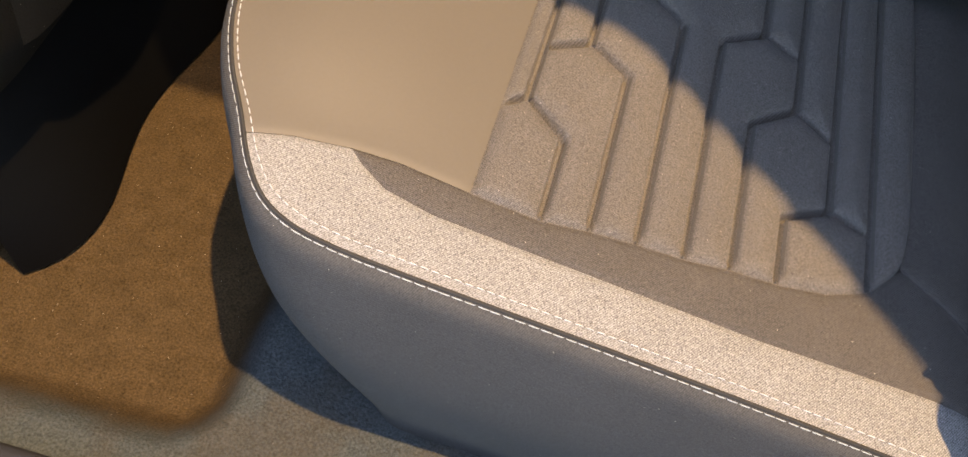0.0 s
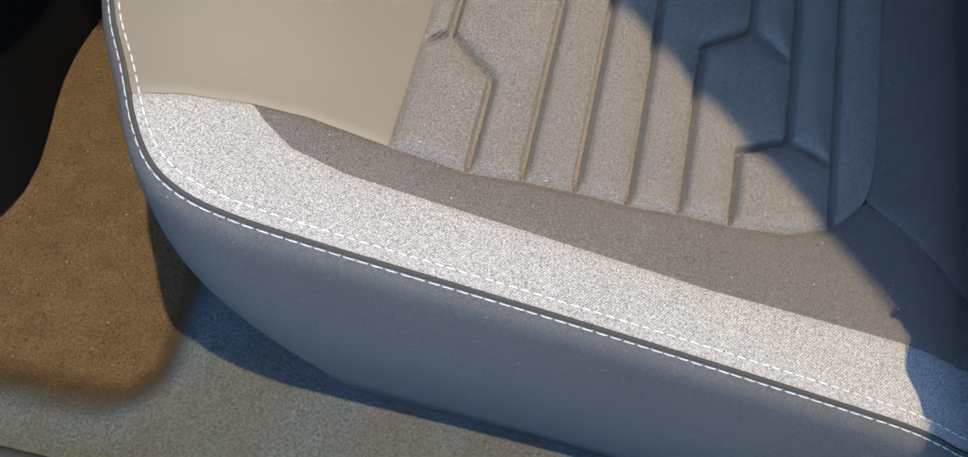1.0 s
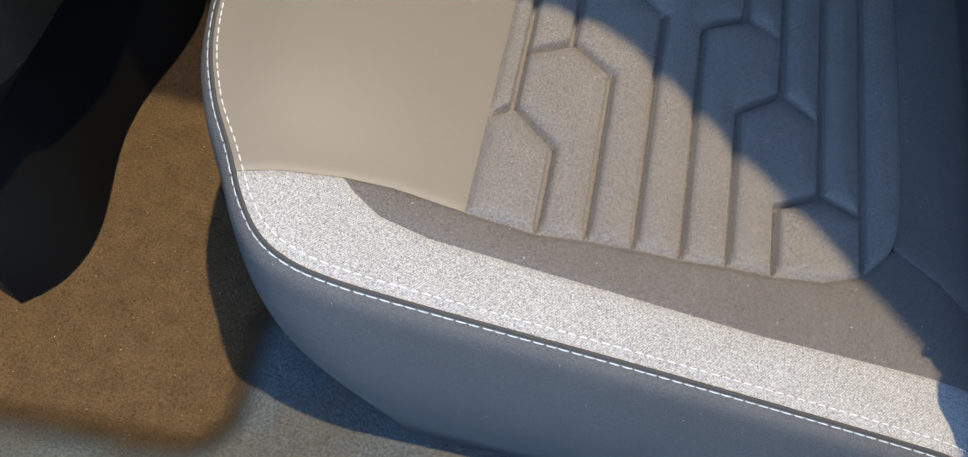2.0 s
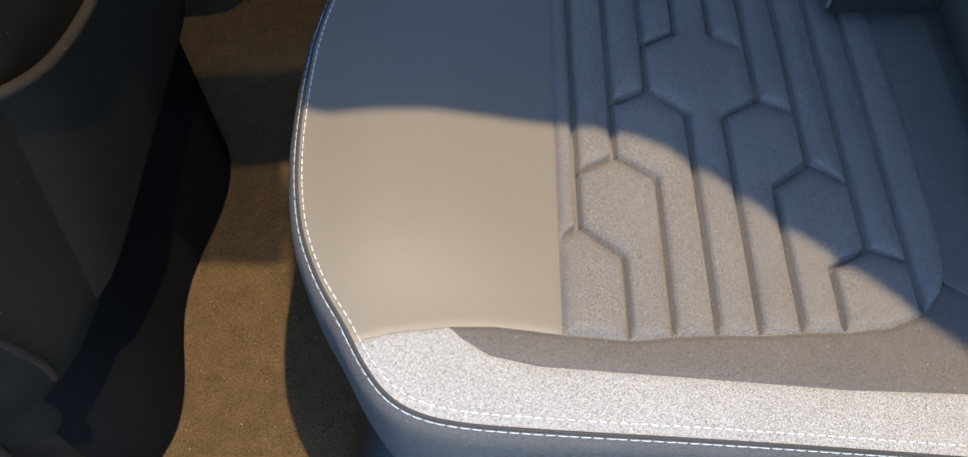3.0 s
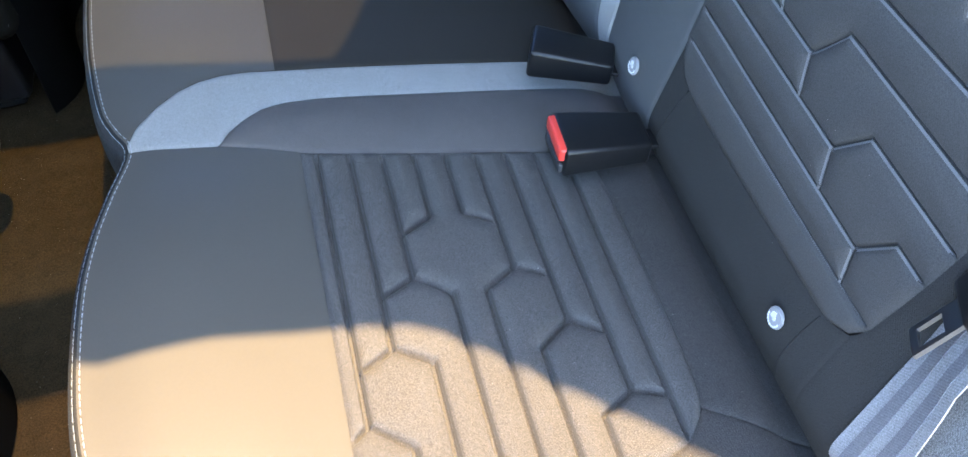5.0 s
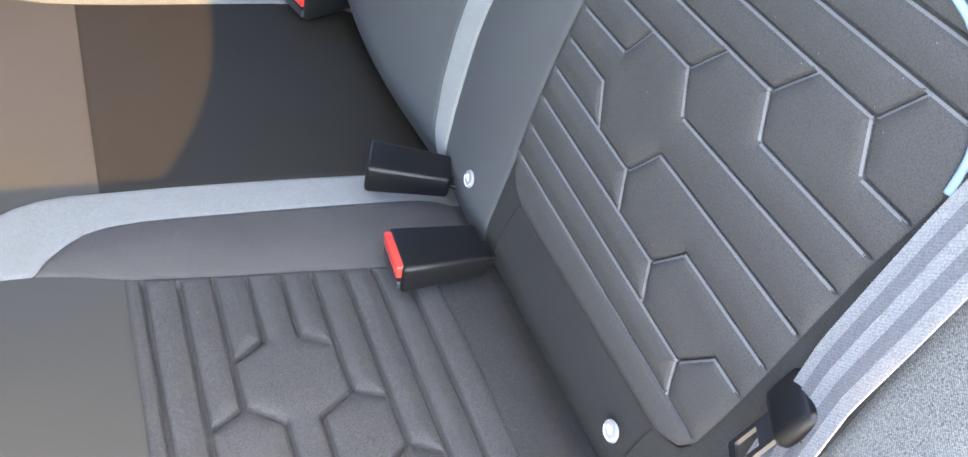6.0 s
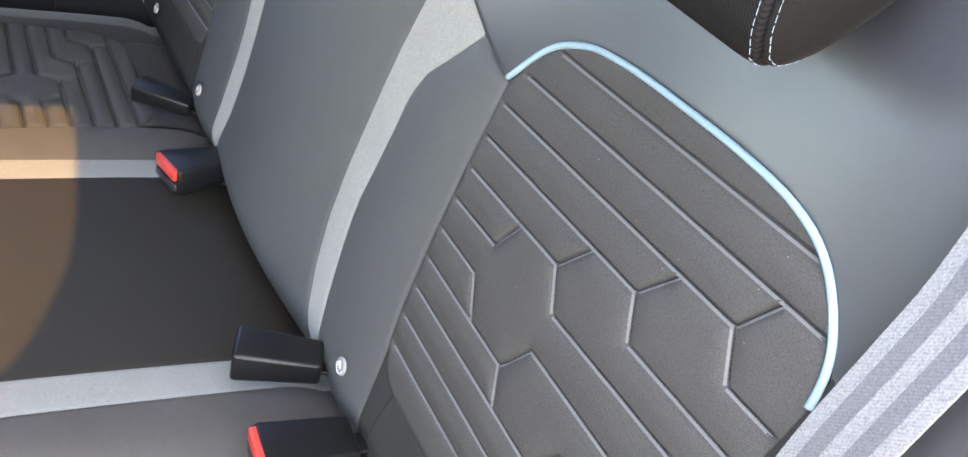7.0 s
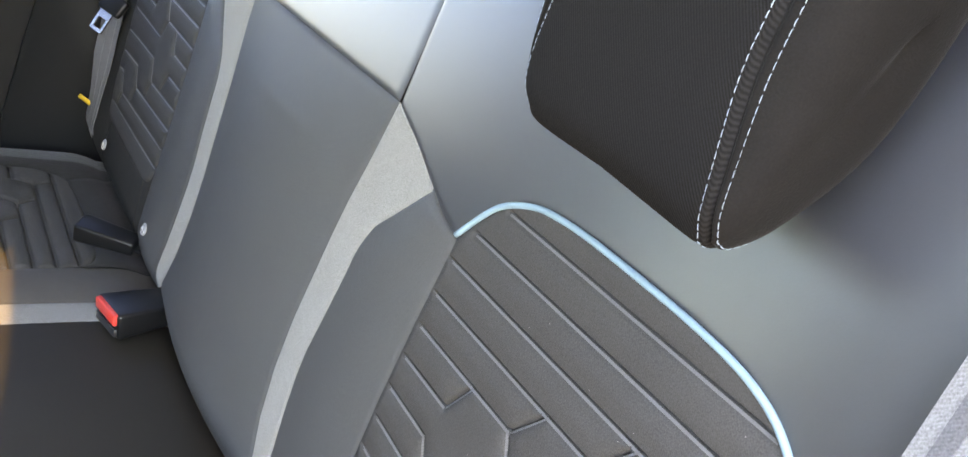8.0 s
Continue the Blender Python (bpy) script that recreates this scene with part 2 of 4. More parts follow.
M_SUN_DIMMER = glass("sun_dimming_sheet", (0.51, 0.49, 0.45))

# ---- mesh helpers ----


def link(name, verts, faces, mat, parent=None, label="", uv=None, smooth=True):
    me = bpy.data.meshes.new(name)
    me.from_pydata([tuple(map(float, v)) for v in verts], [], [tuple(f) for f in faces])
    if uv is not None:
        lay = me.uv_layers.new(name="uv")
        idx = np.empty(len(me.loops), dtype=np.int32)
        me.loops.foreach_get("vertex_index", idx)
        lay.data.foreach_set("uv", np.asarray(uv, dtype=np.float32)[idx].ravel())
    if smooth:
        me.polygons.foreach_set("use_smooth", [True] * len(me.polygons))
    me.materials.append(mat)
    me.update()
    ob = new(name, me)
    if parent is not None:
        ob.parent = parent
    if label:
        ob["label"] = label
    return ob


def part(name, bm, mat, parent=None, label="", smooth=True):
    me = bpy.data.meshes.new(name)
    bmesh.ops.recalc_face_normals(bm, faces=bm.faces)
    bm.to_mesh(me)
    bm.free()
    if smooth:
        me.polygons.foreach_set("use_smooth", [True] * len(me.polygons))
    me.materials.append(mat)
    ob = new(name, me)
    if parent is not None:
        ob.parent = parent
    if label:
        ob["label"] = label
    return ob


def spline(pts, per=12):
    """Points along a smooth curve through pts (any dimension)."""
    p = np.array(pts, float)
    q = np.vstack([2 * p[0] - p[1], p, 2 * p[-1] - p[-2]])
    out = []
    for i in range(1, len(q) - 2):
        a, b, c, d = q[i - 1], q[i], q[i + 1], q[i + 2]
        for k in range(per):
            t = k / per
            out.append(0.5 * (2 * b + (c - a) * t + (2 * a - 5 * b + 4 * c - d) * t * t + (3 * b - a - 3 * c + d) * t ** 3))
    out.append(p[-1])
    return np.array(out)


def fun(pts, smooth=True):
    """A function of the first coordinate through the given (a, b) pairs."""
    p = spline(pts, 10) if smooth else np.array(pts, float)
    p = p[np.argsort(p[:, 0], kind="stable")]
    return lambda a: np.interp(a, p[:, 0], p[:, 1])


def seg_side(P, segs):
    """The distance of each point to the nearest segment, negative where it lies on the side of the lower first coordinate."""
    best, side = np.full(len(P), 9.0), np.ones(len(P))
    for (ax, ay), (bx, by) in segs:
        d = np.array((bx - ax, by - ay))
        t = np.clip(((P - (ax, ay)) @ d) / max(d @ d, 1e-12), 0, 1)
        off = P - np.array((ax, ay)) - t[:, None] * d
        dist = np.hypot(*off.T)
        hit = dist < best
        best[hit] = dist[hit]
        side[hit] = np.where(off[hit, 0] < 0, -1.0, 1.0)
    return best * side


def seg_dist(P, segs):
    """The distance of each of the points P to the nearest of the segments."""
    best = np.full(len(P), 9.0)
    for (ax, ay), (bx, by) in segs:
        d = np.array((bx - ax, by - ay))
        t = np.clip(((P - (ax, ay)) @ d) / max(d @ d, 1e-12), 0, 1)
        best = np.minimum(best, np.hypot(*(P - np.array((ax, ay)) - t[:, None] * d).T))
    return best


def grid_faces(na, nb, flip):
    f = []
    for i in range(na - 1):
        for j in range(nb - 1):
            q = (i * nb + j, i * nb + j + 1, (i + 1) * nb + j + 1, (i + 1) * nb + j)
            f.append(q[::-1] if flip else q)
    return f


def bunched(n, ends="both"):
    s = np.linspace(0, 1, n)
    if ends == "both":
        return s * 0.55 + 0.45 * (0.5 - 0.5 * np.cos(np.pi * s))
    if ends == "last":
        return 1 - (1 - s) ** 1.7
    if ends == "first":
        return s ** 1.7
    return s


def groove(surf):
    """The pillow's height and the crease's depth of a quilted surface."""
    return (0.0020, 0.0044) if surf is back else (0.0030, 0.0074)


LEDGE = 0.40         # how deep the welded ledge beside a quilting crease lies, of the crease's depth


def panel(name, surf, lo, hi, a0, a1, na, nb, mat, parent, label="", swap=False, flip=False, dip=0.0015, puff=0.0,
          segs=None, mirror=False, ends="both", rimmed=False, lines=(), crown=0.0, roll=0.0):
    """An upholstery panel between the curves lo(a) and hi(a); swap: a is the second of the surface's two coordinates.
    segs: quilting seams pressed into it."""
    a = a0 + (a1 - a0) * bunched(na, ends)
    if lines:
        near = np.array((-0.0022, -0.0015, -0.0011, -0.0006, -0.0001, 0.0009, 0.0018, 0.0020, 0.0030, 0.0040, 0.0052))
        extra = np.concatenate([x + near for x in lines])
        a = a[np.min(np.abs(a[:, None] - extra[None]), axis=1) > 0.0003]
        a = np.unique(np.concatenate([a, extra[(extra > a0) & (extra < a1)]]))
        na = len(a)
    s = bunched(nb)
    AA = np.repeat(a, nb)
    L, H = np.repeat(lo(a), nb), np.repeat(hi(a), nb)
    BB = L + (H - L) * np.tile(s, na)
    edge = np.minimum(np.minimum(BB - L, H - BB), np.minimum(AA - a0, a1 - AA) + 1e-4)
    h = -dip * np.exp(-(np.maximum(edge, 0) / 0.0022) ** 2)
    if crown:
        h = h + crown * (1 - np.exp(-(np.maximum(edge, 0) / 0.024) ** 2))
    if roll:
        # a padded roll that falls off quickly towards the piping and gently towards the seams
        q = np.stack([BB, AA] if swap else [AA, BB], 1)
        q[:, 1] = np.minimum(q[:, 1], 2 * MID - q[:, 1])
        e = seg_dist(q, EDGE_SEGS)
        rise = 1 - np.exp(-(np.maximum(e - 0.0108, 0) / 0.028) ** 2)
        h = h + roll * rise * (1 - np.exp(-(seg_dist(q, FRONT_SEAM) / 0.05) ** 2)) * (1 - np.exp(-((a1 - AA) / 0.06) ** 2))
    if puff:
        w = np.maximum(H - L, 1e-4)
        swell = puff * np.sin(np.pi * np.clip((BB - L) / w, 0, 1)) * np.clip(w / 0.06, 0, 1)
        h = h + (swell * np.clip((a1 - AA) / 0.07, 0, 1) ** 0.7 if puff > 0.01 else swell)
    P = np.stack([BB, AA] if swap else [AA, BB], 1)
    if rimmed:
        P = kept_in(P)
    if segs:
        Q = P.copy()
        if surf is back:
            Q[:, 0] += 0.04 * np.clip((0.20 - P[:, 0]) / 0.05, 0, 1) * (0.24 - P[:, 1]) * np.clip((P[:, 0] - 0.02) / 0.05, 0, 1)
        s_ = seg_side(Q, segs)
        s_ = -s_ if surf is back else s_
        d = np.abs(s_)
        wide = 0.0012 if surf is back else 0.0020
        trough = np.where(s_ < 0, np.exp(-np.abs(s_ / (0.0010 if surf is back else 0.0018)) ** (2.4 if surf is back else 4)), np.where(s_ < wide, 1.0, LEDGE * (1 - np.clip((s_ - 0.0011) / 0.0038, 0, 1))))
        fade = 1 - np.exp(-(np.maximum(edge, 0) / 0.005) ** 2)
        rise, deep = groove(surf)
        h = h + fade * (rise * (1 - np.exp(-(d / 0.008) ** 2)) - deep * trough)
    if mirror:
        W = surf(P[:, 0], P[:, 1], h)
        W[:, 1] = 2 * MID - W[:, 1]
        uv = P * (1, -1)
    else:
        W = surf(P[:, 0], P[:, 1], h)
        uv = P
    return link(name, W, grid_faces(na, nb, flip != mirror), mat, parent, label, uv)


def weld_lines(name, surf, segs, lo, hi, a0, a1, parent, mirror=False):
    """The knurled bottoms of the quilting seams: narrow bands in the grooves, each with its own cross ribs."""
    V, F = [], []
    rise, deep = groove(surf)
    for (ax, ay), (bx, by) in segs:
        d = np.array((bx - ax, by - ay))
        ln = np.hypot(*d)
        if abs(d[0]) > 0.2 * abs(d[1]) and surf is not back:
            continue
        n = max(2, int(ln / 0.0009))
        t = np.linspace(0, 1, n)
        P = np.array((ax, ay)) + t[:, None] * d
        if surf is back:
            for _ in range(3):
                P[:, 0] = ax + t * d[0] - 0.04 * np.clip((0.20 - P[:, 0]) / 0.05, 0, 1) * (0.24 - P[:, 1]) * np.clip((P[:, 0] - 0.02) / 0.05, 0, 1)
        ok = (P[:, 0] > a0 + 0.004) & (P[:, 0] < a1 - 0.003)
        ok &= (P[:, 1] > lo(P[:, 0]) + 0.004) & (P[:, 1] < hi(P[:, 0]) - 0.004)
        P = P[ok]
        if len(P) < 4:
            continue
        side = np.array((-d[1], d[0])) / ln
        side = side if (side[0] > 0) != (surf is back) else -side
        o = len(V)
        rib = np.where(np.arange(len(P)) % 2, 0.0, -0.00018 if surf is back else -0.00025)
        for s_ in (0.0011, 0.0019, 0.0027) if surf is back else (0.0020, 0.0027, 0.0034):
            Q = P + side * s_
            w = surf(Q[:, 0], Q[:, 1], rib + 0.00025 + rise * (1 - math.exp(-(s_ / 0.008) ** 2)) - deep * LEDGE * (1 - (s_ - 0.0011) / 0.0038))
            if mirror:
                w[:, 1] = 2 * MID - w[:, 1]
            V += list(w)
        m = len(P)
        for r_ in range(2):
            for i in range(m - 1):
                q = (o + r_ * m + i, o + r_ * m + i + 1, o + (r_ + 1) * m + i + 1, o + (r_ + 1) * m + i)
                F.append(q)
    ob = link(name, V, F, M_WELD2 if surf is back else M_WELD, parent, "lighter knurled welding lines", smooth=False)
    ob["kind"] = "stuff"
    return ob


def tube(name, pts, r, mat, parent=None, label="", sides=8):
    p = np.array(pts, float)
    t = np.gradient(p, axis=0)
    t /= np.linalg.norm(t, axis=1)[:, None] + 1e-12
    x = np.zeros_like(t)
    last = np.cross((1.0, 0, 0) if abs(t[0, 2]) > 0.9 else (0, 0, 1.0), t[0])
    for i in range(len(t)):
        last = last - t[i] * (last @ t[i])
        last = last / np.linalg.norm(last)
        x[i] = last
    y = np.cross(t, x)
    ang = np.linspace(0, 2 * np.pi, sides, endpoint=False)
    V = (p[:, None] + r * (np.cos(ang)[None, :, None] * x[:, None] + np.sin(ang)[None, :, None] * y[:, None])).reshape(-1, 3)
    F = []
    for i in range(len(p) - 1):
        for j in range(sides):
            k = (j + 1) % sides
            F.append((i * sides + j, i * sides + k, (i + 1) * sides + k, (i + 1) * sides + j))
    F += [tuple(range(sides))[::-1], tuple(range((len(p) - 1) * sides, len(p) * sides))]
    return link(name, V, F, mat, parent, label)


def resample(pts, step):
    p = np.array(pts, float)
    d = np.r_[0, np.cumsum(np.linalg.norm(np.diff(p, axis=0), axis=1))]
    s = np.arange(0, d[-1], step)
    return np.stack([np.interp(s, d, p[:, i]) for i in range(p.shape[1])], 1)


def stitches(name, pts, normals, mat, parent, pitch=0.0068, length=0.0058, r=0.00028, label=""):
    """A row of thread stitches along pts; each a short bar with its ends sunk."""
    p = np.array(pts, float)
    nn = np.array(normals, float)
    d = np.r_[0, np.cumsum(np.linalg.norm(np.diff(p, axis=0), axis=1))]
    V, F = [], []
    rnd = random.Random(len(p))
    for s in np.arange(0.003, d[-1] - pitch, pitch):
        s0 = s + rnd.uniform(-0.0004, 0.0004)
        ring = []
        for k, (ds, lift, w) in enumerate(((0, -0.4, 0.6), (0.2, 0.7, 1), (0.8, 0.7, 1), (1, -0.4, 0.6))):
            q = np.array([np.interp(s0 + ds * length, d, p[:, i]) for i in range(3)])
            q2 = np.array([np.interp(s0 + ds * length + 0.001, d, p[:, i]) for i in range(3)])
            m = np.array([np.interp(s0, d, nn[:, i]) for i in range(3)])
            m /= np.linalg.norm(m)
            t = (q2 - q) / (np.linalg.norm(q2 - q) + 1e-9)
            x = np.cross(t, m)
            q = q + m * r * lift
            for ang in (0, 90, 180, 270):
                c, z = math.cos(radians(ang)) * r * w * 1.25, math.sin(radians(ang)) * r * w
                ring.append(q + x * c + m * z)
        o = len(V)
        V += ring
        for k in range(3):
            for j in range(4):
                F.append((o + k * 4 + j, o + k * 4 + (j + 1) % 4, o + k * 4 + 4 + (j + 1) % 4, o + k * 4 + 4 + j))
        F += [(o, o + 3, o + 2, o + 1), (o + 12, o + 13, o + 14, o + 15)]
    ob = link(name, V, F, mat, parent, label)
    ob["kind"] = "stuff"
    return ob


def rounded_box(size, r=0.005, seg=3):
    bm = bmesh.new()
    bmesh.ops.create_cube(bm, size=1.0)
    bmesh.ops.scale(bm, vec=size, verts=bm.verts)
    bmesh.ops.bevel(bm, geom=bm.edges[:] + bm.verts[:], offset=r, segments=seg, profile=0.5, affect="EDGES")
    return bm


def empty(name, at, label, category, group=""):
    ob = new(name)
    ob.location = at
    ob.empty_display_size = 0.05
    return tagged(ob, label, category, group)


def under(ob, thing):
    """Makes ob, built in world places, a part of thing."""
    ob.parent = thing
    ob.matrix_parent_inverse = Matrix.Translation(thing.location).inverted()
    return ob


# ---- the two seat surfaces ----
MID = 0.552          # the car's middle line, y
TILT, LEAN = radians(12.0), radians(20.56)
Z0 = -0.0692         # the cushion's height at the seat's crease


def cushion(u, v, h):
    """u back along the cushion, v across the car, h off its surface."""
    u, v, h = map(np.asarray, (u, v, h))
    q = np.clip(u + 0.2, -0.35, 0.25)
    h = h - 0.029 * q ** 2 - 0.393 * q ** 3
    h = h - 0.010 * np.clip((u + 0.045) / 0.045, 0, 1) ** 2
    e = np.minimum(seg_dist(np.stack([u, np.minimum(v, 2 * MID - v)], 1), EDGE_SEGS), 0.03)
    h = h - 0.003 * (1 - e / 0.03) ** 2
    return np.stack([u * math.cos(TILT) + h * math.sin(TILT), v, Z0 - u * math.sin(TILT) + h * math.cos(TILT)], 1)


def back(w, v, h):
    """w up along the backrest, v across the car, h in front of it."""
    w, v, h = map(np.asarray, (w, v, h))
    h = h - 0.053 * (w - 0.17) ** 2 - 2.2 * np.maximum(w - 0.45, 0) ** 2
    h = h - 0.024 * np.clip((-0.012 - w) / 0.05, 0, 1) ** 2
    side = np.maximum(-0.15 - np.minimum(v, 2 * MID - v), 0)
    h = h - 6.0 * side ** 2
    return np.stack([w * math.sin(LEAN) - h * math.cos(LEAN), v, w * math.cos(LEAN) + h * math.sin(LEAN)], 1)


EDGE = spline([(0.03, -0.144), (-0.123, -0.141), (-0.229, -0.139), (-0.332, -0.138), (-0.372, -0.1365), (-0.396, -0.132), (-0.414, -0.122),
               (-0.429, -0.104), (-0.444, -0.078), (-0.461, -0.05), (-0.475, -0.015), (-0.483, 0.03), (-0.4855, 0.08), (-0.484, 0.14),
               (-0.477, 0.19), (-0.466, 0.235), (-0.453, 0.283), (-0.464, 0.308), (-0.474, 0.335), (-0.483, 0.40), (-0.487, 0.47), (-0.488, 0.552)], 6)
EDGE_SEGS = [(tuple(a), tuple(b)) for a, b in zip(EDGE[:-1:2], EDGE[2::2])]

FRONT_SEAM = [((-0.4375, -0.0895), (-0.379, -0.075)), ((-0.379, -0.075), (-0.312, -0.0755)), ((-0.453, 0.284), (-0.345, 0.282)), ((-0.345, 0.282), (-0.312, 0.272)),
              ((-0.453, 0.285), (-0.408, 0.358)), ((-0.408, 0.358), (-0.347, 0.383)), ((-0.347, 0.383), (-0.3215, 0.384))]
RIM = 0.0036         # how far the piping lies inside the outline


def kept_in(P):
    """Moves what lies outside the piping in to it."""
    out = P.copy()
    fold = P[:, 1] > MID
    q = np.where(fold[:, None], P * (1, -1) + (0, 2 * MID), P)
    best, nrm = np.full(len(q), 9.0), np.zeros((len(q), 2))
    for a, b in zip(EDGE[:-1], EDGE[1:]):
        d = b - a
        ln = np.hypot(*d)
        if ln < 1e-9:
            continue
        t = np.clip(((q - a) @ d) / ln ** 2, 0, 1)
        off = q - a - t[:, None] * d
        dist = np.hypot(*off.T)
        n = np.array((d[1], -d[0])) / ln
        hit = dist < best
        best[hit] = dist[hit]
        nrm[hit] = n
        best_sign = off @ n
        SIGN[: len(q)][hit] = np.where(best_sign[hit] < -1e-9, -1.0, 1.0)
    sd = best * SIGN[: len(q)]
    push = np.clip(RIM - sd, 0, 0.02)
    mv = nrm * push[:, None]
    mv[fold, 1] *= -1
    return out + mv


SIGN = np.ones(200000)
U = [-0.299 + 0.0272 * i for i in range(9)]
W = [0.338 - 0.0272 * j for j in range(11)]
SEAT_QUILT = [((U[0], 0.29), (U[0], 0.003)), ((U[0], 0.003), (-0.315, -0.011)), ((U[0], 0.003), (U[1], -0.018)), ((U[1], -0.018), (U[1], -0.076)),
              ((U[1], 0.29), (U[1], 0.062)), ((U[0], 0.045), (U[1], 0.062)), ((U[1], 0.062), (U[2], 0.046)), ((U[2], 0.046), (U[2], -0.072)),
              ((U[2], 0.29), (U[2], 0.125)), ((U[1], 0.109), (U[2], 0.125)), ((U[2], 0.125), (U[3], 0.106)), ((U[3], 0.106), (U[3], -0.069)),
              ((U[3], 0.29), (U[3], 0.187)), ((U[2], 0.169), (U[3], 0.187)), ((U[4], 0.29), (U[4], 0.187)), ((U[4], 0.187), (U[5], 0.172)),
              ((U[5], 0.29), (U[5], 0.124)), ((U[5], 0.124), (U[4], 0.106)), ((U[4], 0.106), (U[4], -0.068)), ((U[5], 0.124), (U[6], 0.112)),
              ((U[6], 0.29), (U[6], 0.068)), ((U[6], 0.068), (U[5], 0.046)), ((U[5], 0.046), (U[5], -0.064)), ((U[6], 0.068), (U[7], 0.052)),
              ((U[7], 0.29), (U[7], 0.0)), ((U[7], 0.0), (U[6], -0.016)), ((U[6], -0.016), (U[6], -0.062)), ((U[7], 0.0), (U[8], -0.008)),
              ((U[8], 0.27), (U[8], -0.046))]
BACK_QUILT = [((W[0], 0.19), (W[0], -0.052)), ((W[1], 0.213), (W[1], -0.075)), ((W[2], 0.24), (W[2], -0.025)), ((W[1], -0.042), (W[2], -0.025)),
              ((W[2], -0.025), (W[3], -0.040)), ((W[3], -0.040), (W[3], -0.08)), ((W[3], 0.25), (W[3], 0.041)), ((W[2], 0.019), (W[3], 0.041)),
              ((W[3], 0.041), (W[4], 0.027)), ((W[4], 0.027), (W[4], -0.08)), ((W[4], 0.25), (W[4], 0.107)), ((W[3], 0.085), (W[4], 0.107)),
              ((W[4], 0.107), (W[5], 0.090)), ((W[5], 0.090), (W[5], -0.08)), ((W[5], 0.25), (W[5], 0.170)), ((W[4], 0.153), (W[5], 0.170)),
              ((W[6], 0.25), (W[6], 0.176)), ((W[6], 0.176), (W[7], 0.157)), ((W[7], 0.25), (W[7], 0.113)), ((W[7], 0.113), (W[8], 0.100)),
              ((W[7], 0.113), (W[6], 0.093)), ((W[6], 0.093), (W[6], -0.08)), ((W[8], 0.25), (W[8], 0.052)), ((W[8], 0.052), (W[9], 0.040)),
              ((W[8], 0.052), (W[7], 0.031)), ((W[7], 0.031), (W[7], -0.08)), ((W[9], 0.25), (W[9], -0.009)), ((W[9], -0.009), (W[10], -0.018)),
              ((W[9], -0.009), (W[8], -0.030)), ((W[8], -0.030), (W[8], -0.075)), ((W[10], 0.25), (W[10], -0.05))]

# ---- the rear bench's cushion ----
bench = empty("rear_bench_cushion", (0, 0, 0), "rear bench cushion in charcoal cloth, grey leatherette and pale grey strips", "seat cushion")

v_skin = fun([(-0.4375, -0.090), (-0.430, -0.1025), (-0.421, -0.115), (-0.414, -0.122), (-0.396, -0.132), (-0.372, -0.1365), (-0.332, -0.138),
              (-0.229, -0.139), (-0.123, -0.141), (0.03, -0.144)])
v_pale = fun([(-0.4375, -0.0895), (-0.41, -0.081), (-0.379, -0.075), (-0.371, -0.082), (-0.355, -0.0915), (-0.327, -0.0965), (-0.238, -0.0985),
              (-0.14, -0.101), (0.03, -0.096)], False)
v_seam = fun([(-0.379, -0.075), (-0.352, -0.073), (-0.311, -0.0755), (-0.271, -0.077), (-0.243, -0.0725), (-0.216, -0.070), (-0.188, -0.0685),
              (-0.160, -0.0645), (-0.135, -0.063), (-0.105, -0.0575), (-0.080, -0.046), (-0.061, -0.023), (-0.056, -0.024), (-0.004, -0.05), (0.03, -0.067)], False)
v_ins = fun([(-0.312, -0.0755), (-0.271, -0.077), (-0.243, -0.0725), (-0.216, -0.070), (-0.188, -0.0685), (-0.160, -0.0645), (-0.135, -0.063),
             (-0.105, -0.0575), (-0.080, -0.046), (-0.0665, -0.031), (-0.061, -0.021), (-0.0575, 0.0055), (-0.0555, 0.04), (-0.054, 0.08), (-0.0532, 0.11), (-0.053, 0.13)], False)
v_far = fun([(-0.312, 0.272), (-0.217, 0.262), (-0.095, 0.252), (-0.075, 0.246), (-0.064, 0.236), (-0.058, 0.222), (-0.0545, 0.192), (-0.0532, 0.16), (-0.053, 0.132)], False)
u_rear = fun([(-0.067, 0.03), (-0.05, -0.004), (-0.024, -0.059), (-0.021, -0.061), (0.0055, -0.0575), (0.04, -0.0555), (0.08, -0.054), (0.11, -0.0532),
              (0.13, -0.053), (0.16, -0.0532), (0.192, -0.0545), (0.222, -0.058), (0.236, -0.064), (0.246, -0.075), (0.252, -0.095)], False)
v_lea0 = fun([(-0.4855, 0.08), (-0.483, 0.03), (-0.475, -0.015), (-0.461, -0.05), (-0.444, -0.078), (-0.4375, -0.0895), (-0.41, -0.081),
              (-0.379, -0.075), (-0.352, -0.073), (-0.312, -0.0755)], False)
v_lea1 = fun([(-0.4855, 0.081), (-0.484, 0.14), (-0.477, 0.19), (-0.466, 0.235), (-0.453, 0.283), (-0.42, 0.2845), (-0.377, 0.285),
              (-0.345, 0.280), (-0.312, 0.272)], False)
v_dk0 = fun([(-0.377, 0.285), (-0.345, 0.280), (-0.312, 0.272), (-0.217, 0.262), (-0.095, 0.252), (0.03, 0.250)], False)
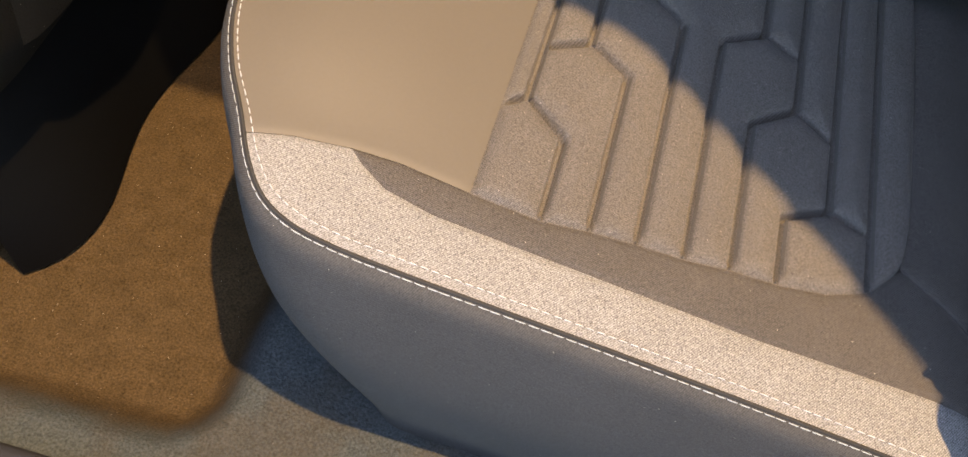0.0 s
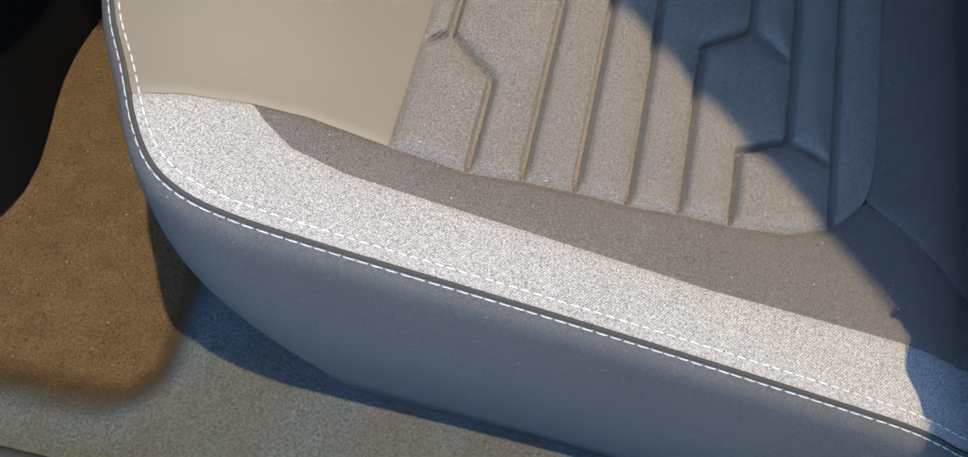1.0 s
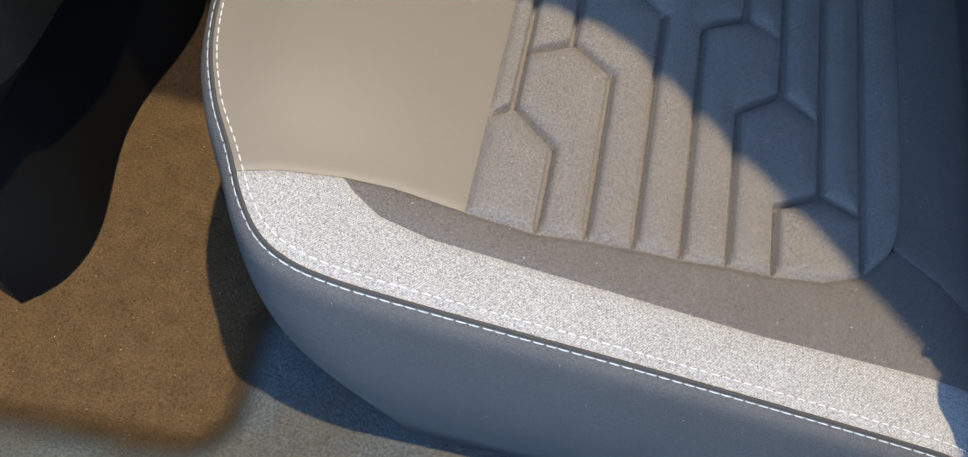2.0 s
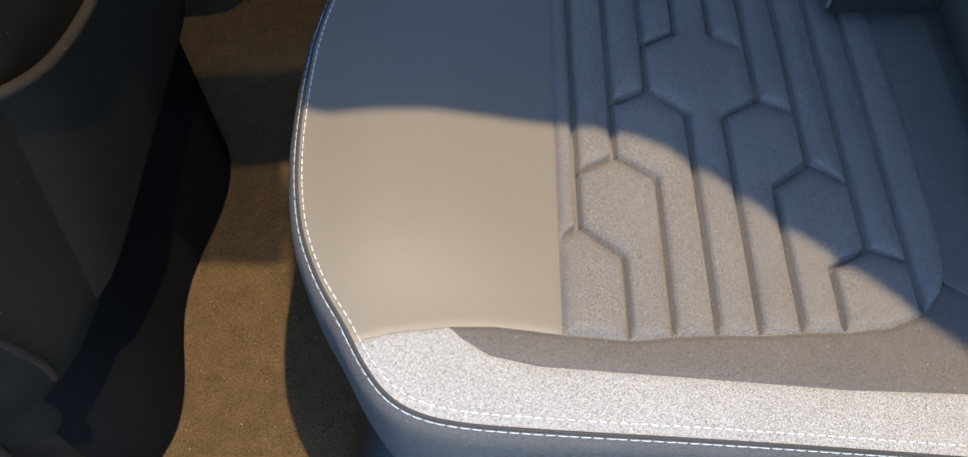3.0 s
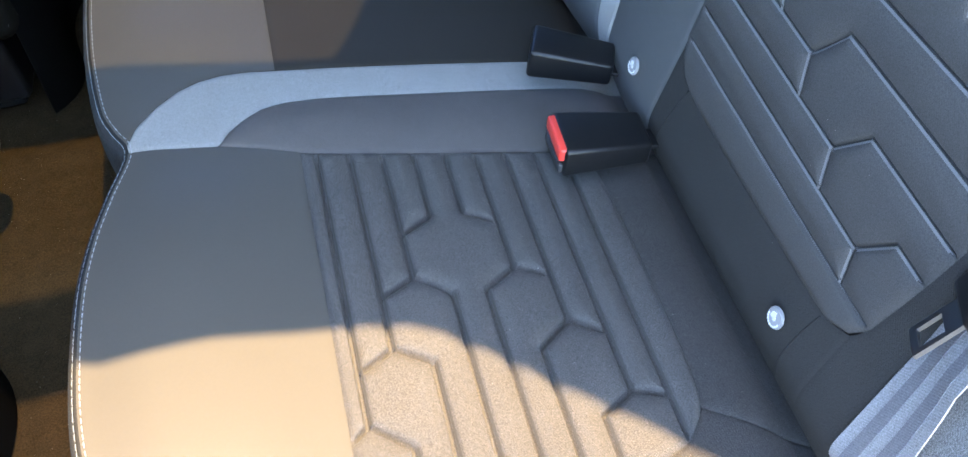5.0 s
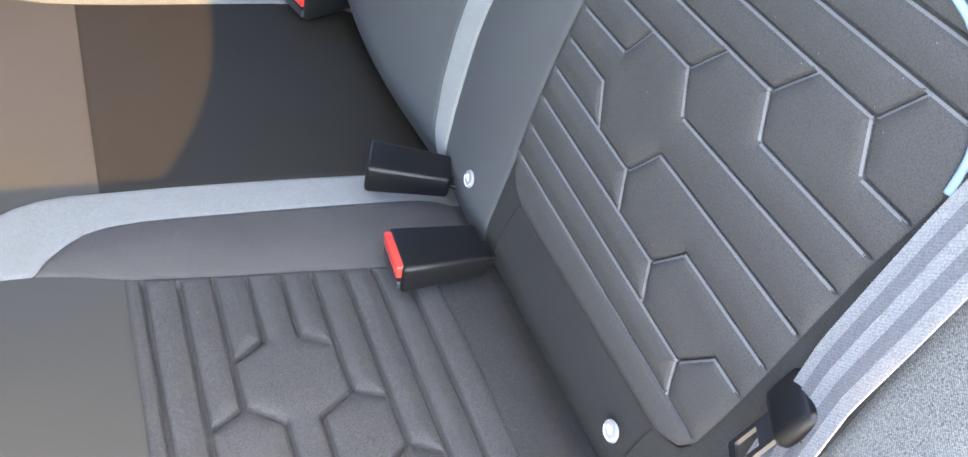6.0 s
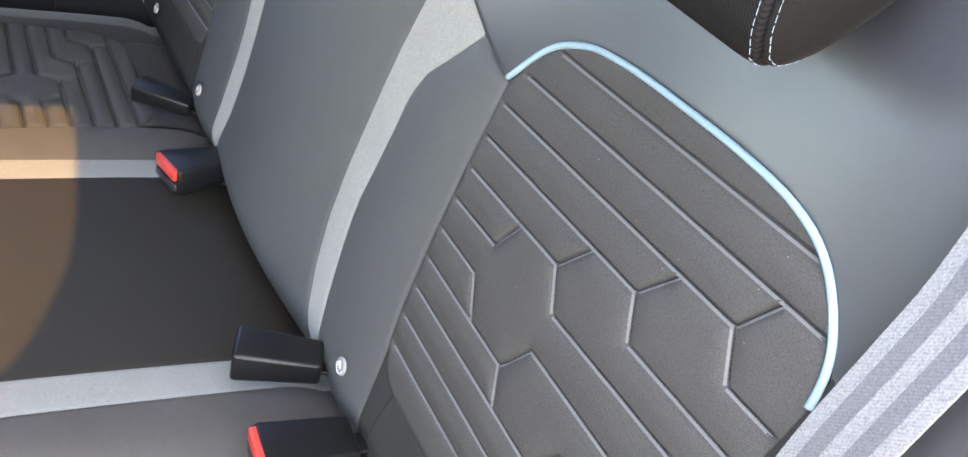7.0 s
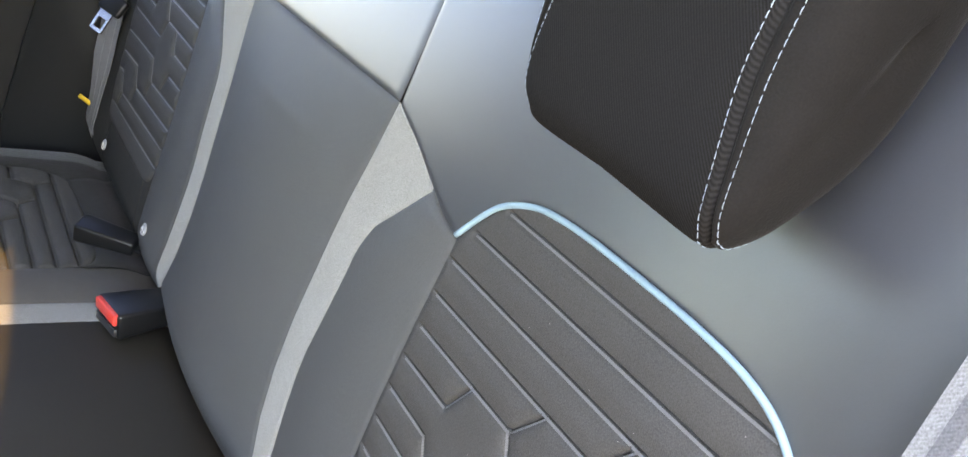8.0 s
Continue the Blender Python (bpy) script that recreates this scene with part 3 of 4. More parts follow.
v_dk1 = fun([(-0.377, 0.2855), (-0.368, 0.303), (-0.352, 0.320), (-0.338, 0.331), (-0.319, 0.338), (-0.290, 0.3415), (-0.259, 0.342), (-0.081, 0.339), (0.03, 0.337)], False)
v_st0 = fun([(-0.453, 0.283), (-0.42, 0.2845), (-0.377, 0.2855), (-0.368, 0.303), (-0.352, 0.320), (-0.338, 0.331), (-0.319, 0.338), (-0.290, 0.3415),
             (-0.259, 0.342), (-0.081, 0.339), (0.03, 0.337)], False)
v_st1 = fun([(-0.453, 0.2835), (-0.442, 0.312), (-0.426, 0.337), (-0.408, 0.358), (-0.39, 0.371), (-0.37, 0.379), (-0.347, 0.383), (-0.252, 0.385),
             (-0.069, 0.381), (0.03, 0.379)], False)
v_cl0 = fun([(-0.488, 0.551), (-0.487, 0.47), (-0.483, 0.40), (-0.474, 0.335), (-0.464, 0.308), (-0.453, 0.285), (-0.442, 0.312), (-0.426, 0.337),
             (-0.408, 0.358), (-0.39, 0.371), (-0.37, 0.379), (-0.347, 0.383), (-0.3215, 0.384)], False)

for far in (False, True):
    k = 0.5 if far else 1.0

    def n_(x):
        return max(12, int(x * k))
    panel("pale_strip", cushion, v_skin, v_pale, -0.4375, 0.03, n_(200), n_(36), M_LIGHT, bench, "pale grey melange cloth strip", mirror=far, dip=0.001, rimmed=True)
    panel("side_panel", cushion, v_pale, v_seam, -0.379, 0.03, n_(200), n_(36), M_SIDE, bench, "charcoal twill side panel", mirror=far, puff=0.002, dip=0.001)
    panel("quilted_insert", cushion, v_ins, v_far, -0.312, -0.053, n_(340), n_(340), M_INSERT, bench, "charcoal quilted cloth insert", mirror=far, dip=0.0018,
          segs=SEAT_QUILT, ends="none", lines=() if far else U)
    weld_lines("weld_line", cushion, SEAT_QUILT, v_ins, v_far, -0.312, -0.053, bench, far)
    panel("rear_panel", cushion, u_rear, lambda a: a * 0 + 0.03, -0.067, 0.251, n_(120), n_(40), M_SIDE, bench, mirror=far, swap=True, flip=True, puff=0.003)
    panel("leather_front", cushion, v_lea0, v_lea1, -0.4855, -0.312, n_(110), n_(90), M_LEATHER, bench, "smooth grey leatherette front", mirror=far,
          ends="first", dip=0.0005, rimmed=True, roll=0.006)
    panel("inner_panel", cushion, v_dk0, v_dk1, -0.377, 0.03, n_(140), n_(36), M_INNER, bench, mirror=far, puff=0.004)
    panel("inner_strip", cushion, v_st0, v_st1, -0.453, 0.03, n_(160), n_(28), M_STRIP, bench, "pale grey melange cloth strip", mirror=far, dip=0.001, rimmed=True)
panel("leather_front", cushion, v_cl0, lambda a: 2 * MID - v_cl0(a), -0.488, -0.3215, 90, 80, M_LEATHER, bench, "smooth grey leatherette front", ends="first", dip=0.0005, rimmed=True, roll=0.006)
panel("centre_panel", cushion, lambda a: np.interp(a, (-0.3215, -0.069, 0.03), (0.384, 0.381, 0.379)),
      lambda a: 2 * MID - np.interp(a, (-0.3215, -0.069, 0.03), (0.384, 0.381, 0.379)), -0.3215, 0.03, 80, 60, M_CENTRE, bench, "plain dark brown centre panel", puff=0.003)

uu, vv = np.meshgrid(np.linspace(-0.42, 0.03, 40), np.linspace(-0.085, 2 * MID + 0.085, 60), indexing="ij")
link("foam_core", cushion(uu.ravel(), vv.ravel(), np.full(uu.size, -0.0085)), grid_faces(40, 60, False), M_SIDE, bench)

# the rim: piping, the skirt below it and the thread on both sides
rim2 = np.vstack([EDGE, (EDGE * (1, -1) + (0, 2 * MID))[::-1][1:]])
rim2 = resample(rim2, 0.004)
rim = cushion(rim2[:, 0], rim2[:, 1], np.full(len(rim2), 0.0))
tang = np.gradient(rim2, axis=0)
tang /= np.linalg.norm(tang, axis=1)[:, None]
inward = np.stack([tang[:, 1], -tang[:, 0]], 1)
ker = np.exp(-(np.arange(-9, 10) / 5.0) ** 2)
for c in (0, 1):
    inward[9:-9, c] = np.convolve(inward[:, c], ker / ker.sum(), "valid")
inward /= np.linalg.norm(inward, axis=1)[:, None]
pin = rim2 + inward * RIM
pin = cushion(pin[:, 0], pin[:, 1], np.zeros(len(pin)))
tube("piping", pin + (0, 0, -0.0006), 0.0012, M_PIPE, bench, "dark cloth piping")
rows = 26
SV, SUV = [], []
for i in range(len(rim)):
    u0, v0 = rim2[i]
    f = 1 - min(1, max(0, (u0 + 0.46) / 0.11))
    f = f * f * (3 - 2 * f)
    depth, tuck, belly = 0.24 - 0.02 * f, 0.085 * f + 0.012, 0.008
    for j in range(rows):
        t = (j / (rows - 1)) ** 2
        d = depth * t
        out = 0.0075 * (1 - math.exp(-d / 0.0035)) + belly * math.sin(math.pi * min(1, t * 1.15)) - tuck * t ** 3
        SV.append((pin[i][0] - inward[i][0] * out, pin[i][1] - inward[i][1] * out, pin[i][2] - 0.0005 - d))
        SUV.append((i * 0.004, d))
link("skirt", SV, grid_faces(len(rim), rows, False), M_SKIRT, bench, "black twill cloth skirt", SUV)


def offset_row(inset, drop=0.0, lift=0.0):
    p = rim2 + inward * np.reshape(inset, (-1, 1))
    w = cushion(p[:, 0], p[:, 1], np.full(len(p), lift))
    w[:, 2] -= drop
    return w


up_n = np.tile((math.sin(TILT), 0, math.cos(TILT)), (len(rim), 1))
out_n = np.concatenate([-inward, np.full((len(rim), 1), 0.25)], 1)
stitches("seam_thread", offset_row(RIM + np.interp(rim2[:, 0], (-0.46, -0.40), (0.0032, 0.0066)), lift=0.0004), up_n, M_DARKTHREAD, bench, pitch=0.0060, length=0.0044, r=0.00029, label="white thread above the piping")
low = pin.copy()
low[:, :2] -= inward * 0.0020
low[:, 2] -= 0.0012
stitches("seam_thread", low, out_n + (0, 0, 0.55), M_THREAD, bench, label="white thread below the piping")
# pale tacks where the quilting lines end
for u_ in U[1:7]:
    bm = rounded_box((0.0014, 0.0020, 0.0010), 0.0004, 1)
    p_ = cushion(np.array([u_]), v_ins(np.array([u_])) + 0.0020, np.array([-0.0008]))[0]
    bmesh.ops.transform(bm, matrix=Matrix.Translation(p_) @ Matrix.Rotation(TILT, 4, "Y"), verts=bm.verts)
    part("tack", bm, M_WELD, bench, "pale thread tack")
# frame under the cushion
bm = rounded_box((0.36, 1.26, 0.16), 0.02)
bmesh.ops.translate(bm, vec=(-0.16, MID, -0.20), verts=bm.verts)
part("underside", bm, M_SKIRT, bench)

# ---- the backrests ----
w_left = fun([(-0.06, 0.235), (0.036, 0.235), (0.049, 0.236), (0.10, 0.240), (0.159, 0.2395), (0.23, 0.2355), (0.297, 0.2305), (0.303, 0.257), (0.312, 0.279)], False)
i_left = fun([(0.031, 0.13), (0.0312, 0.17), (0.0345, 0.20), (0.040, 0.220), (0.049, 0.232), (0.065, 0.238), (0.10, 0.240), (0.159, 0.2395), (0.23, 0.2355),
              (0.297, 0.2305), (0.319, 0.2155), (0.333, 0.203), (0.343, 0.188), (0.351, 0.168), (0.3545, 0.150), (0.3565, 0.12), (0.357, 0.09)], False)
i_right = fun([(0.031, 0.129), (0.0312, -0.010), (0.034, -0.030), (0.042, -0.045), (0.057, -0.0545), (0.085, -0.059), (0.116, -0.063), (0.169, -0.068),
               (0.222, -0.073), (0.25, -0.078), (0.28, -0.082), (0.295, -0.080), (0.312, -0.073), (0.326, -0.063), (0.338, -0.050), (0.347, -0.033),
               (0.353, -0.008), (0.356, 0.03), (0.357, 0.089)], False)
o_right = fun([(-0.06, -0.047), (0.042, -0.047), (0.057, -0.0545), (0.085, -0.059), (0.116, -0.063), (0.169, -0.068), (0.222, -0.073), (0.25, -0.078), (0.28, -0.082), (0.30, -0.083)], False)
w_bot = fun([(-0.047, 0.042), (-0.03, 0.034), (-0.01, 0.0312), (0.17, 0.0312), (0.20, 0.0345), (0.22, 0.040), (0.235, 0.052)], False)
s_right = fun([(-0.06, 0.338), (-0.03, 0.343), (0.02, 0.353), (0.07, 0.359), (0.10, 0.361), (0.125, 0.360), (0.165, 0.353), (0.20, 0.348), (0.225, 0.3455),
               (0.240, 0.3405), (0.255, 0.333), (0.276, 0.3125), (0.312, 0.279)], False)
s_right2 = fun([(-0.06, 0.338), (-0.03, 0.343), (0.02, 0.353), (0.07, 0.359), (0.10, 0.361), (0.125, 0.360), (0.165, 0.353), (0.20, 0.348), (0.225, 0.3455),
                (0.240, 0.3405), (0.255, 0.333), (0.276, 0.3125), (0.312, 0.279), (0.33, 0.32), (0.347, 0.3685)], False)
s_left = fun([(-0.06, 0.362), (-0.033, 0.370), (-0.008, 0.382), (0.03, 0.3945), (0.08, 0.401), (0.13, 0.400), (0.216, 0.391), (0.25, 0.3865), (0.301, 0.3765), (0.347, 0.3695)], False)
l_low = fun([(-0.24, 0.25), (-0.135, 0.262), (-0.105, 0.28), (-0.083, 0.296), (-0.073, 0.312), (-0.063, 0.326), (-0.050, 0.338), (-0.033, 0.347), (-0.008, 0.353),
             (0.03, 0.356), (0.09, 0.357), (0.12, 0.3565), (0.150, 0.3545), (0.168, 0.351), (0.188, 0.343), (0.203, 0.333), (0.2155, 0.319), (0.2305, 0.297),
             (0.257, 0.303), (0.279, 0.312), (0.32, 0.33), (0.366, 0.346)], False)
TOPW = 0.60

for far in (False, True):
    k = 0.5 if far else 1.0
    bk_ = empty("folding_seat_back", (0.02, 2 * MID - 0.1 if far else 0.1, -0.05),
                "charcoal quilted rear seat backrest with a grey leatherette shoulder", "backrest", "rear backrests")
    made = [
        panel("quilted_insert", back, i_right, i_left, 0.031, 0.357, n_(560), n_(260), M_QUILT, None, "charcoal quilted cloth insert", segs=BACK_QUILT, flip=True, mirror=far, dip=0.0008),
        panel("inner_panel", back, w_left, s_right, -0.06, 0.312, n_(140), n_(40), M_BACK, None, "", flip=True, mirror=far, puff=0.004),
        panel("lower_panel", back, lambda a: a * 0 - 0.06, w_bot, -0.047, 0.235, n_(200), n_(60), M_LOWER, None, "", swap=True, mirror=far, dip=0.0004),
        panel("outer_panel", back, lambda a: a * 0 - 0.117, o_right, -0.06, 0.30, n_(100), n_(20), M_LOWER, None, "", flip=True, mirror=far, dip=0.0004),
        panel("outer_strip", back, lambda a: a * 0 - 0.20, lambda a: a * 0 - 0.1175, -0.06, 0.272, n_(100), n_(30), M_LIGHT, None, "pale grey melange cloth strip", flip=True, mirror=far),
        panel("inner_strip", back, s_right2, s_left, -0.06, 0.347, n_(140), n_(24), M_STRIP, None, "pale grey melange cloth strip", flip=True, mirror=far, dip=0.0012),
        panel("shoulder", back, l_low, lambda a: a * 0 + TOPW, -0.24, 0.366, n_(150), n_(90), M_SHOULDER, None, "smooth grey leatherette shoulder", swap=True, mirror=far, dip=0.0008),
    ]
    made.append(weld_lines("weld_line", back, BACK_QUILT, i_right, i_left, 0.031, 0.357, None, far))
    marks = []
    pip = spline([(0.2995, 0.231), (0.319, 0.216), (0.333, 0.2035), (0.343, 0.1885), (0.351, 0.168), (0.3545, 0.150), (0.3568, 0.12), (0.357, 0.08), (0.356, 0.03), (0.353, -0.008),
                  (0.347, -0.033), (0.338, -0.050), (0.326, -0.063), (0.312, -0.0735), (0.300, -0.0790), (0.290, -0.0812), (0.280, -0.0822)], 8)
    pw = back(pip[:, 0], pip[:, 1], np.full(len(pip), 0.0012))
    if far:
        pw[:, 1] = 2 * MID - pw[:, 1]
    made.append(tube("blue_piping", pw, 0.0022, M_BLUE, None, "pale blue piping", 10))
    for name_, line_, r_, m_, lab_ in (
            ("strip_piping", [(-0.06, -0.117), (0.10, -0.117), (0.272, -0.117)], 0.0016, M_PIPE, "dark cloth piping"),
            ("seam_cord", [(0.030, -0.0225), (0.014, -0.0195), (-0.004, -0.0180), (-0.045, -0.0175)], 0.00055, M_PIPE, ""),
            ("seam_cord", [(0.034, 0.2040), (0.014, 0.2088), (-0.010, 0.2125), (-0.045, 0.2150)], 0.00055, M_PIPE, "")):
        q = spline(line_, 8)
        q = back(q[:, 0], q[:, 1], np.full(len(q), 0.0003))
        if far:
            q[:, 1] = 2 * MID - q[:, 1]
        made.append(tube(name_, q, r_, m_, None, lab_, 6))
    for y in (0.0, 0.28):
        bm = bmesh.new()
        bmesh.ops.create_cone(bm, cap_ends=True, segments=28, radius1=0.0085, radius2=0.0080, depth=0.0024)
        bmesh.ops.bevel(bm, geom=[e for e in bm.edges if len(e.link_faces) == 2 and e.calc_face_angle(0) > 1], offset=0.0008, segments=2, affect="EDGES")
        ym = 2 * MID - y if far else y
        bmesh.ops.transform(bm, matrix=Matrix.Translation((-0.0042, ym, 0.0015)) @ Matrix.Rotation(LEAN - math.pi / 2, 4, "Y"), verts=bm.verts)
        made.append(part("anchor_tag", bm, M_GREYPL, None, "round pale plastic anchor tag", smooth=False))
        tag = Matrix.Translation((-0.0042, ym, 0.0015)) @ Matrix.Rotation(LEAN - math.pi / 2, 4, "Y") @ Matrix.Translation((0, 0, 0.0013))
        bm = bmesh.new()
        for k_ in range(9):
            q = bmesh.ops.create_cube(bm, size=1.0)["verts"]
            bmesh.ops.scale(bm, vec=(0.0010, 0.0016, 0.0008), verts=q)
            bmesh.ops.transform(bm, matrix=Matrix.Rotation(radians(100 + 20 * k_), 4, "Z") @ Matrix.Translation((0.0063, 0, 0)), verts=q)
        for turn_, reach in ((20, 0.0062), (55, 0.0070), (90, 0.0058)):
            q = bmesh.ops.create_cube(bm, size=1.0)["verts"]
            bmesh.ops.scale(bm, vec=(reach, 0.0021, 0.0008), verts=q)
            bmesh.ops.transform(bm, matrix=Matrix.Rotation(radians(turn_), 4, "Z") @ Matrix.Translation((0.0012, 0, 0)), verts=q)
        bmesh.ops.transform(bm, matrix=tag, verts=bm.verts)
        marks.append((part("tag_mark", bm, M_WHITEPL, None, "white printed mark", smooth=False), made[-1]))
    ww, vv = np.meshgrid(np.linspace(-0.06, TOPW, 40), np.linspace(-0.20, 0.366, 40), indexing="ij")
    core = back(ww.ravel(), vv.ravel(), np.full(ww.size, -0.0085))
    if far:
        core[:, 1] = 2 * MID - core[:, 1]
    made.append(link("foam_core", core, grid_faces(40, 40, not far), M_SIDE, None))
    # the shell behind
    sv = []
    ws = np.linspace(-0.06, TOPW, 20)
    for wv_ in ws:
        a = back(np.array([wv_]), np.array([-0.24]), np.array([0.0]))[0]
        for j in range(6):
            t = j / 5
            sv.append((a[0] + 0.09 * t, (2 * MID - a[1] if far else a[1]) + (0.02 if not far else -0.02) * t, a[2]))
    made.append(link("side_shell", sv, grid_faces(20, 6, far), M_SKIRT, None))
    bm = rounded_box((0.02, 0.60, 0.64), 0.005)
    bmesh.ops.transform(bm, matrix=Matrix.Translation((0.20, 2 * MID - 0.065 if far else 0.065, 0.22)) @ Matrix.Rotation(LEAN, 4, "Y"), verts=bm.verts)
    made.append(part("rear_shell", bm, M_SKIRT, None))
    for o in made:
        under(o, bk_)
    for o, p_ in marks:
        o.parent = p_
centre = empty("centre_seat_back", (0.02, MID, -0.05), "plain charcoal centre backrest with a leatherette top", "backrest", "rear backrests")
under(panel("centre_panel", back, s_left, lambda a: 2 * MID - s_left(a), -0.06, 0.347, 90, 60, M_BACK, None, "plain charcoal cloth panel", flip=True, puff=0.016), centre)
ww, vv = np.meshgrid(np.linspace(-0.06, TOPW, 30), np.linspace(0.36, 2 * MID - 0.36, 30), indexing="ij")
under(link("foam_core", back(ww.ravel(), vv.ravel(), np.full(ww.size, -0.009)), grid_faces(30, 30, True), M_PLASTIC), centre)
under(panel("centre_top", back, lambda a: np.interp(a, (0.347, 0.394, 0.435, TOPW), (0.3695, 0.3665, 0.3665, 0.3665)),
            lambda a: 2 * MID - np.interp(a, (0.347, 0.394, 0.435, TOPW), (0.3695, 0.3665, 0.3665, 0.3665)), 0.3475, TOPW, 50, 40, M_SHOULDER, None,
            "smooth grey leatherette top", flip=True, dip=0.0008), centre)

# ---- headrests ----


def back_matrix(w, v, h):
    p = back(np.array([w]), np.array([v]), np.array([h]))[0]
    return Matrix.Translation(p) @ Matrix.Rotation(LEAN, 4, "Y")


def headrest(v0, mirrored=False):
    thing = empty("headrest", back_matrix(0.42, v0, 0.0).translation, "charcoal cloth headrest with pale double stitching", "headrest", "rear headrests")
    prof = spline([(0.070, 0.412), (0.079, 0.428), (0.084, 0.470), (0.088, 0.53), (0.084, 0.60), (0.068, 0.632), (0.042, 0.640), (0.020, 0.625),
                   (0.004, 0.58), (0.002, 0.51), (0.012, 0.460), (0.042, 0.423), (0.060, 0.411), (0.070, 0.412)], 6)[:-1]
    run_len = np.r_[0, np.cumsum(np.linalg.norm(np.diff(prof, axis=0), axis=1))]
    cen, half, n = np.array((0.040, 0.525)), 0.100, len(prof)
    ss = np.unique(np.concatenate([np.sin(np.linspace(-1, 1, 121) * np.pi / 2), np.linspace(-0.86, -0.78, 15), np.linspace(0.78, 0.86, 15)]))
    V, UV = [], []

    def place(q, v):
        return back(np.array([q[1]]), np.array([v]), np.array([q[0] + 2.2 * max(q[1] - 0.45, 0) ** 2]))[0]

    def seam_at(q):
        """Where the side seam runs: closer in at half height than at the bottom."""
        t = min(1.0, max(0.0, (q[1] - 0.415) / 0.075))
        return 0.80 - 0.125 * t * t * (3 - 2 * t) + 0.04 * max(0.0, (q[1] - 0.53) / 0.1)

    def shaped(q, s_, k):
        low = max(0.0, (0.55 - q[1]) / 0.14)
        c = seam_at(q)
        a = abs(s_)
        side = a / 0.80 * c if a < 0.80 else c + (a - 0.80) / 0.20 * (1 - c)
        side = math.copysign(side, s_)
        inner = s_ if not mirrored else -s_
        narrow = 0.23 * low ** 2.1 if inner > 0 else 0.05 * low ** 2
        if inner > 0:
            soft = min(1.0, low * 1.2)
            k = k * (1 - soft) + k * soft * max(0.02, 1 - a ** 9) ** 0.3
        p = cen + (q - cen) * k
        return place((p[0], p[1] - 0.006 * max(0.0, -inner) * low), v0 + half * side * (1.06 - narrow if inner > 0 else 1 - narrow))
    for s_ in ss:
        k = max(0.0, 1 - abs(s_) ** 14) ** 0.35
        for i, q in enumerate(prof):
            e = 0.0045 * math.exp(-((abs(s_) - 0.822) / 0.013) ** 2)
            V.append(shaped(q, s_, max(0.02, k) * (1 - e * 9)))
            UV.append((s_ * half, run_len[i]))
    F = [[], []]
    for a in range(len(ss) - 1):
        at_side = abs(ss[a] + ss[a + 1]) / 2 > 0.822
        F[at_side] += [(a * n + i, a * n + (i + 1) % n, (a + 1) * n + (i + 1) % n, (a + 1) * n + i) for i in range(n)]
    F[1] += [tuple(range(n))[::-1], tuple(range((len(ss) - 1) * n, len(ss) * n))]
    under(link("front_pad", V, F[0], M_HEAD, None, "", UV), thing)
    under(link("side_panel", V, F[1], M_HEADSIDE, None, "", UV), thing)
    for s_ in (-0.866, -0.778, 0.778, 0.866):
        k = max(0.0, 1 - abs(s_) ** 14) ** 0.35
        run = [q for q in np.vstack([prof[-12:], prof[:42]])]
        P = [shaped(q, s_, k) for q in run]
        C = np.array(place(cen, v0 + half * s_))
        N_ = [np.array(p) - C for p in P]
        under(stitches("seam_thread", P, N_, M_HTHREAD, None, pitch=0.0044, length=0.0033, r=0.00030, label="pale blue-grey thread"), thing)
    return thing


headrest(0.066)
headrest(2 * MID - 0.066, True)

# ---- belt buckles ----


def buckle(name, at, yaw, pitch, size, button, label):
    thing = empty(name, at, label, "belt buckle", "belt buckles")
    m = Matrix.Translation(at) @ Matrix.Rotation(radians(yaw), 4, "Z") @ Matrix.Rotation(radians(pitch), 4, "Y")
    lx, ly, lz = size
    bm = rounded_box((lx, ly, lz), 0.004)
    for v in bm.verts:
        t = (v.co.x / lx + 0.5)
        v.co.z *= 1 - 0.26 * t * t
        v.co.y *= 1 - 0.17 * t * t
    bmesh.ops.transform(bm, matrix=m, verts=bm.verts)
    body = under(part("body", bm, M_PLASTIC, None), thing)
    if button:
        bm = rounded_box((0.010, ly * 0.86, lz * 0.44), 0.0022)
        bmesh.ops.transform(bm, matrix=m @ Matrix.Translation((-lx / 2 + 0.0005, 0, lz * 0.25)), verts=bm.verts)
        under(part("button", bm, M_RED, None, "red release button"), thing)
        bm = rounded_box((0.006, ly * 0.86, lz * 0.30), 0.001)
        bmesh.ops.transform(bm, matrix=m @ Matrix.Translation((-lx / 2 - 0.0005, 0, -lz * 0.25)), verts=bm.verts)
        under(part("slot_lip", bm, M_FRAME, None), thing)
    bm = rounded_box((0.05, 0.022, 0.004), 0.001)
    bmesh.ops.transform(bm, matrix=m @ Matrix.Translation((lx / 2 + 0.018, 0, -0.003)), verts=bm.verts)
    under(part("strap", bm, M_PLASTIC, None), thing)
    return thing


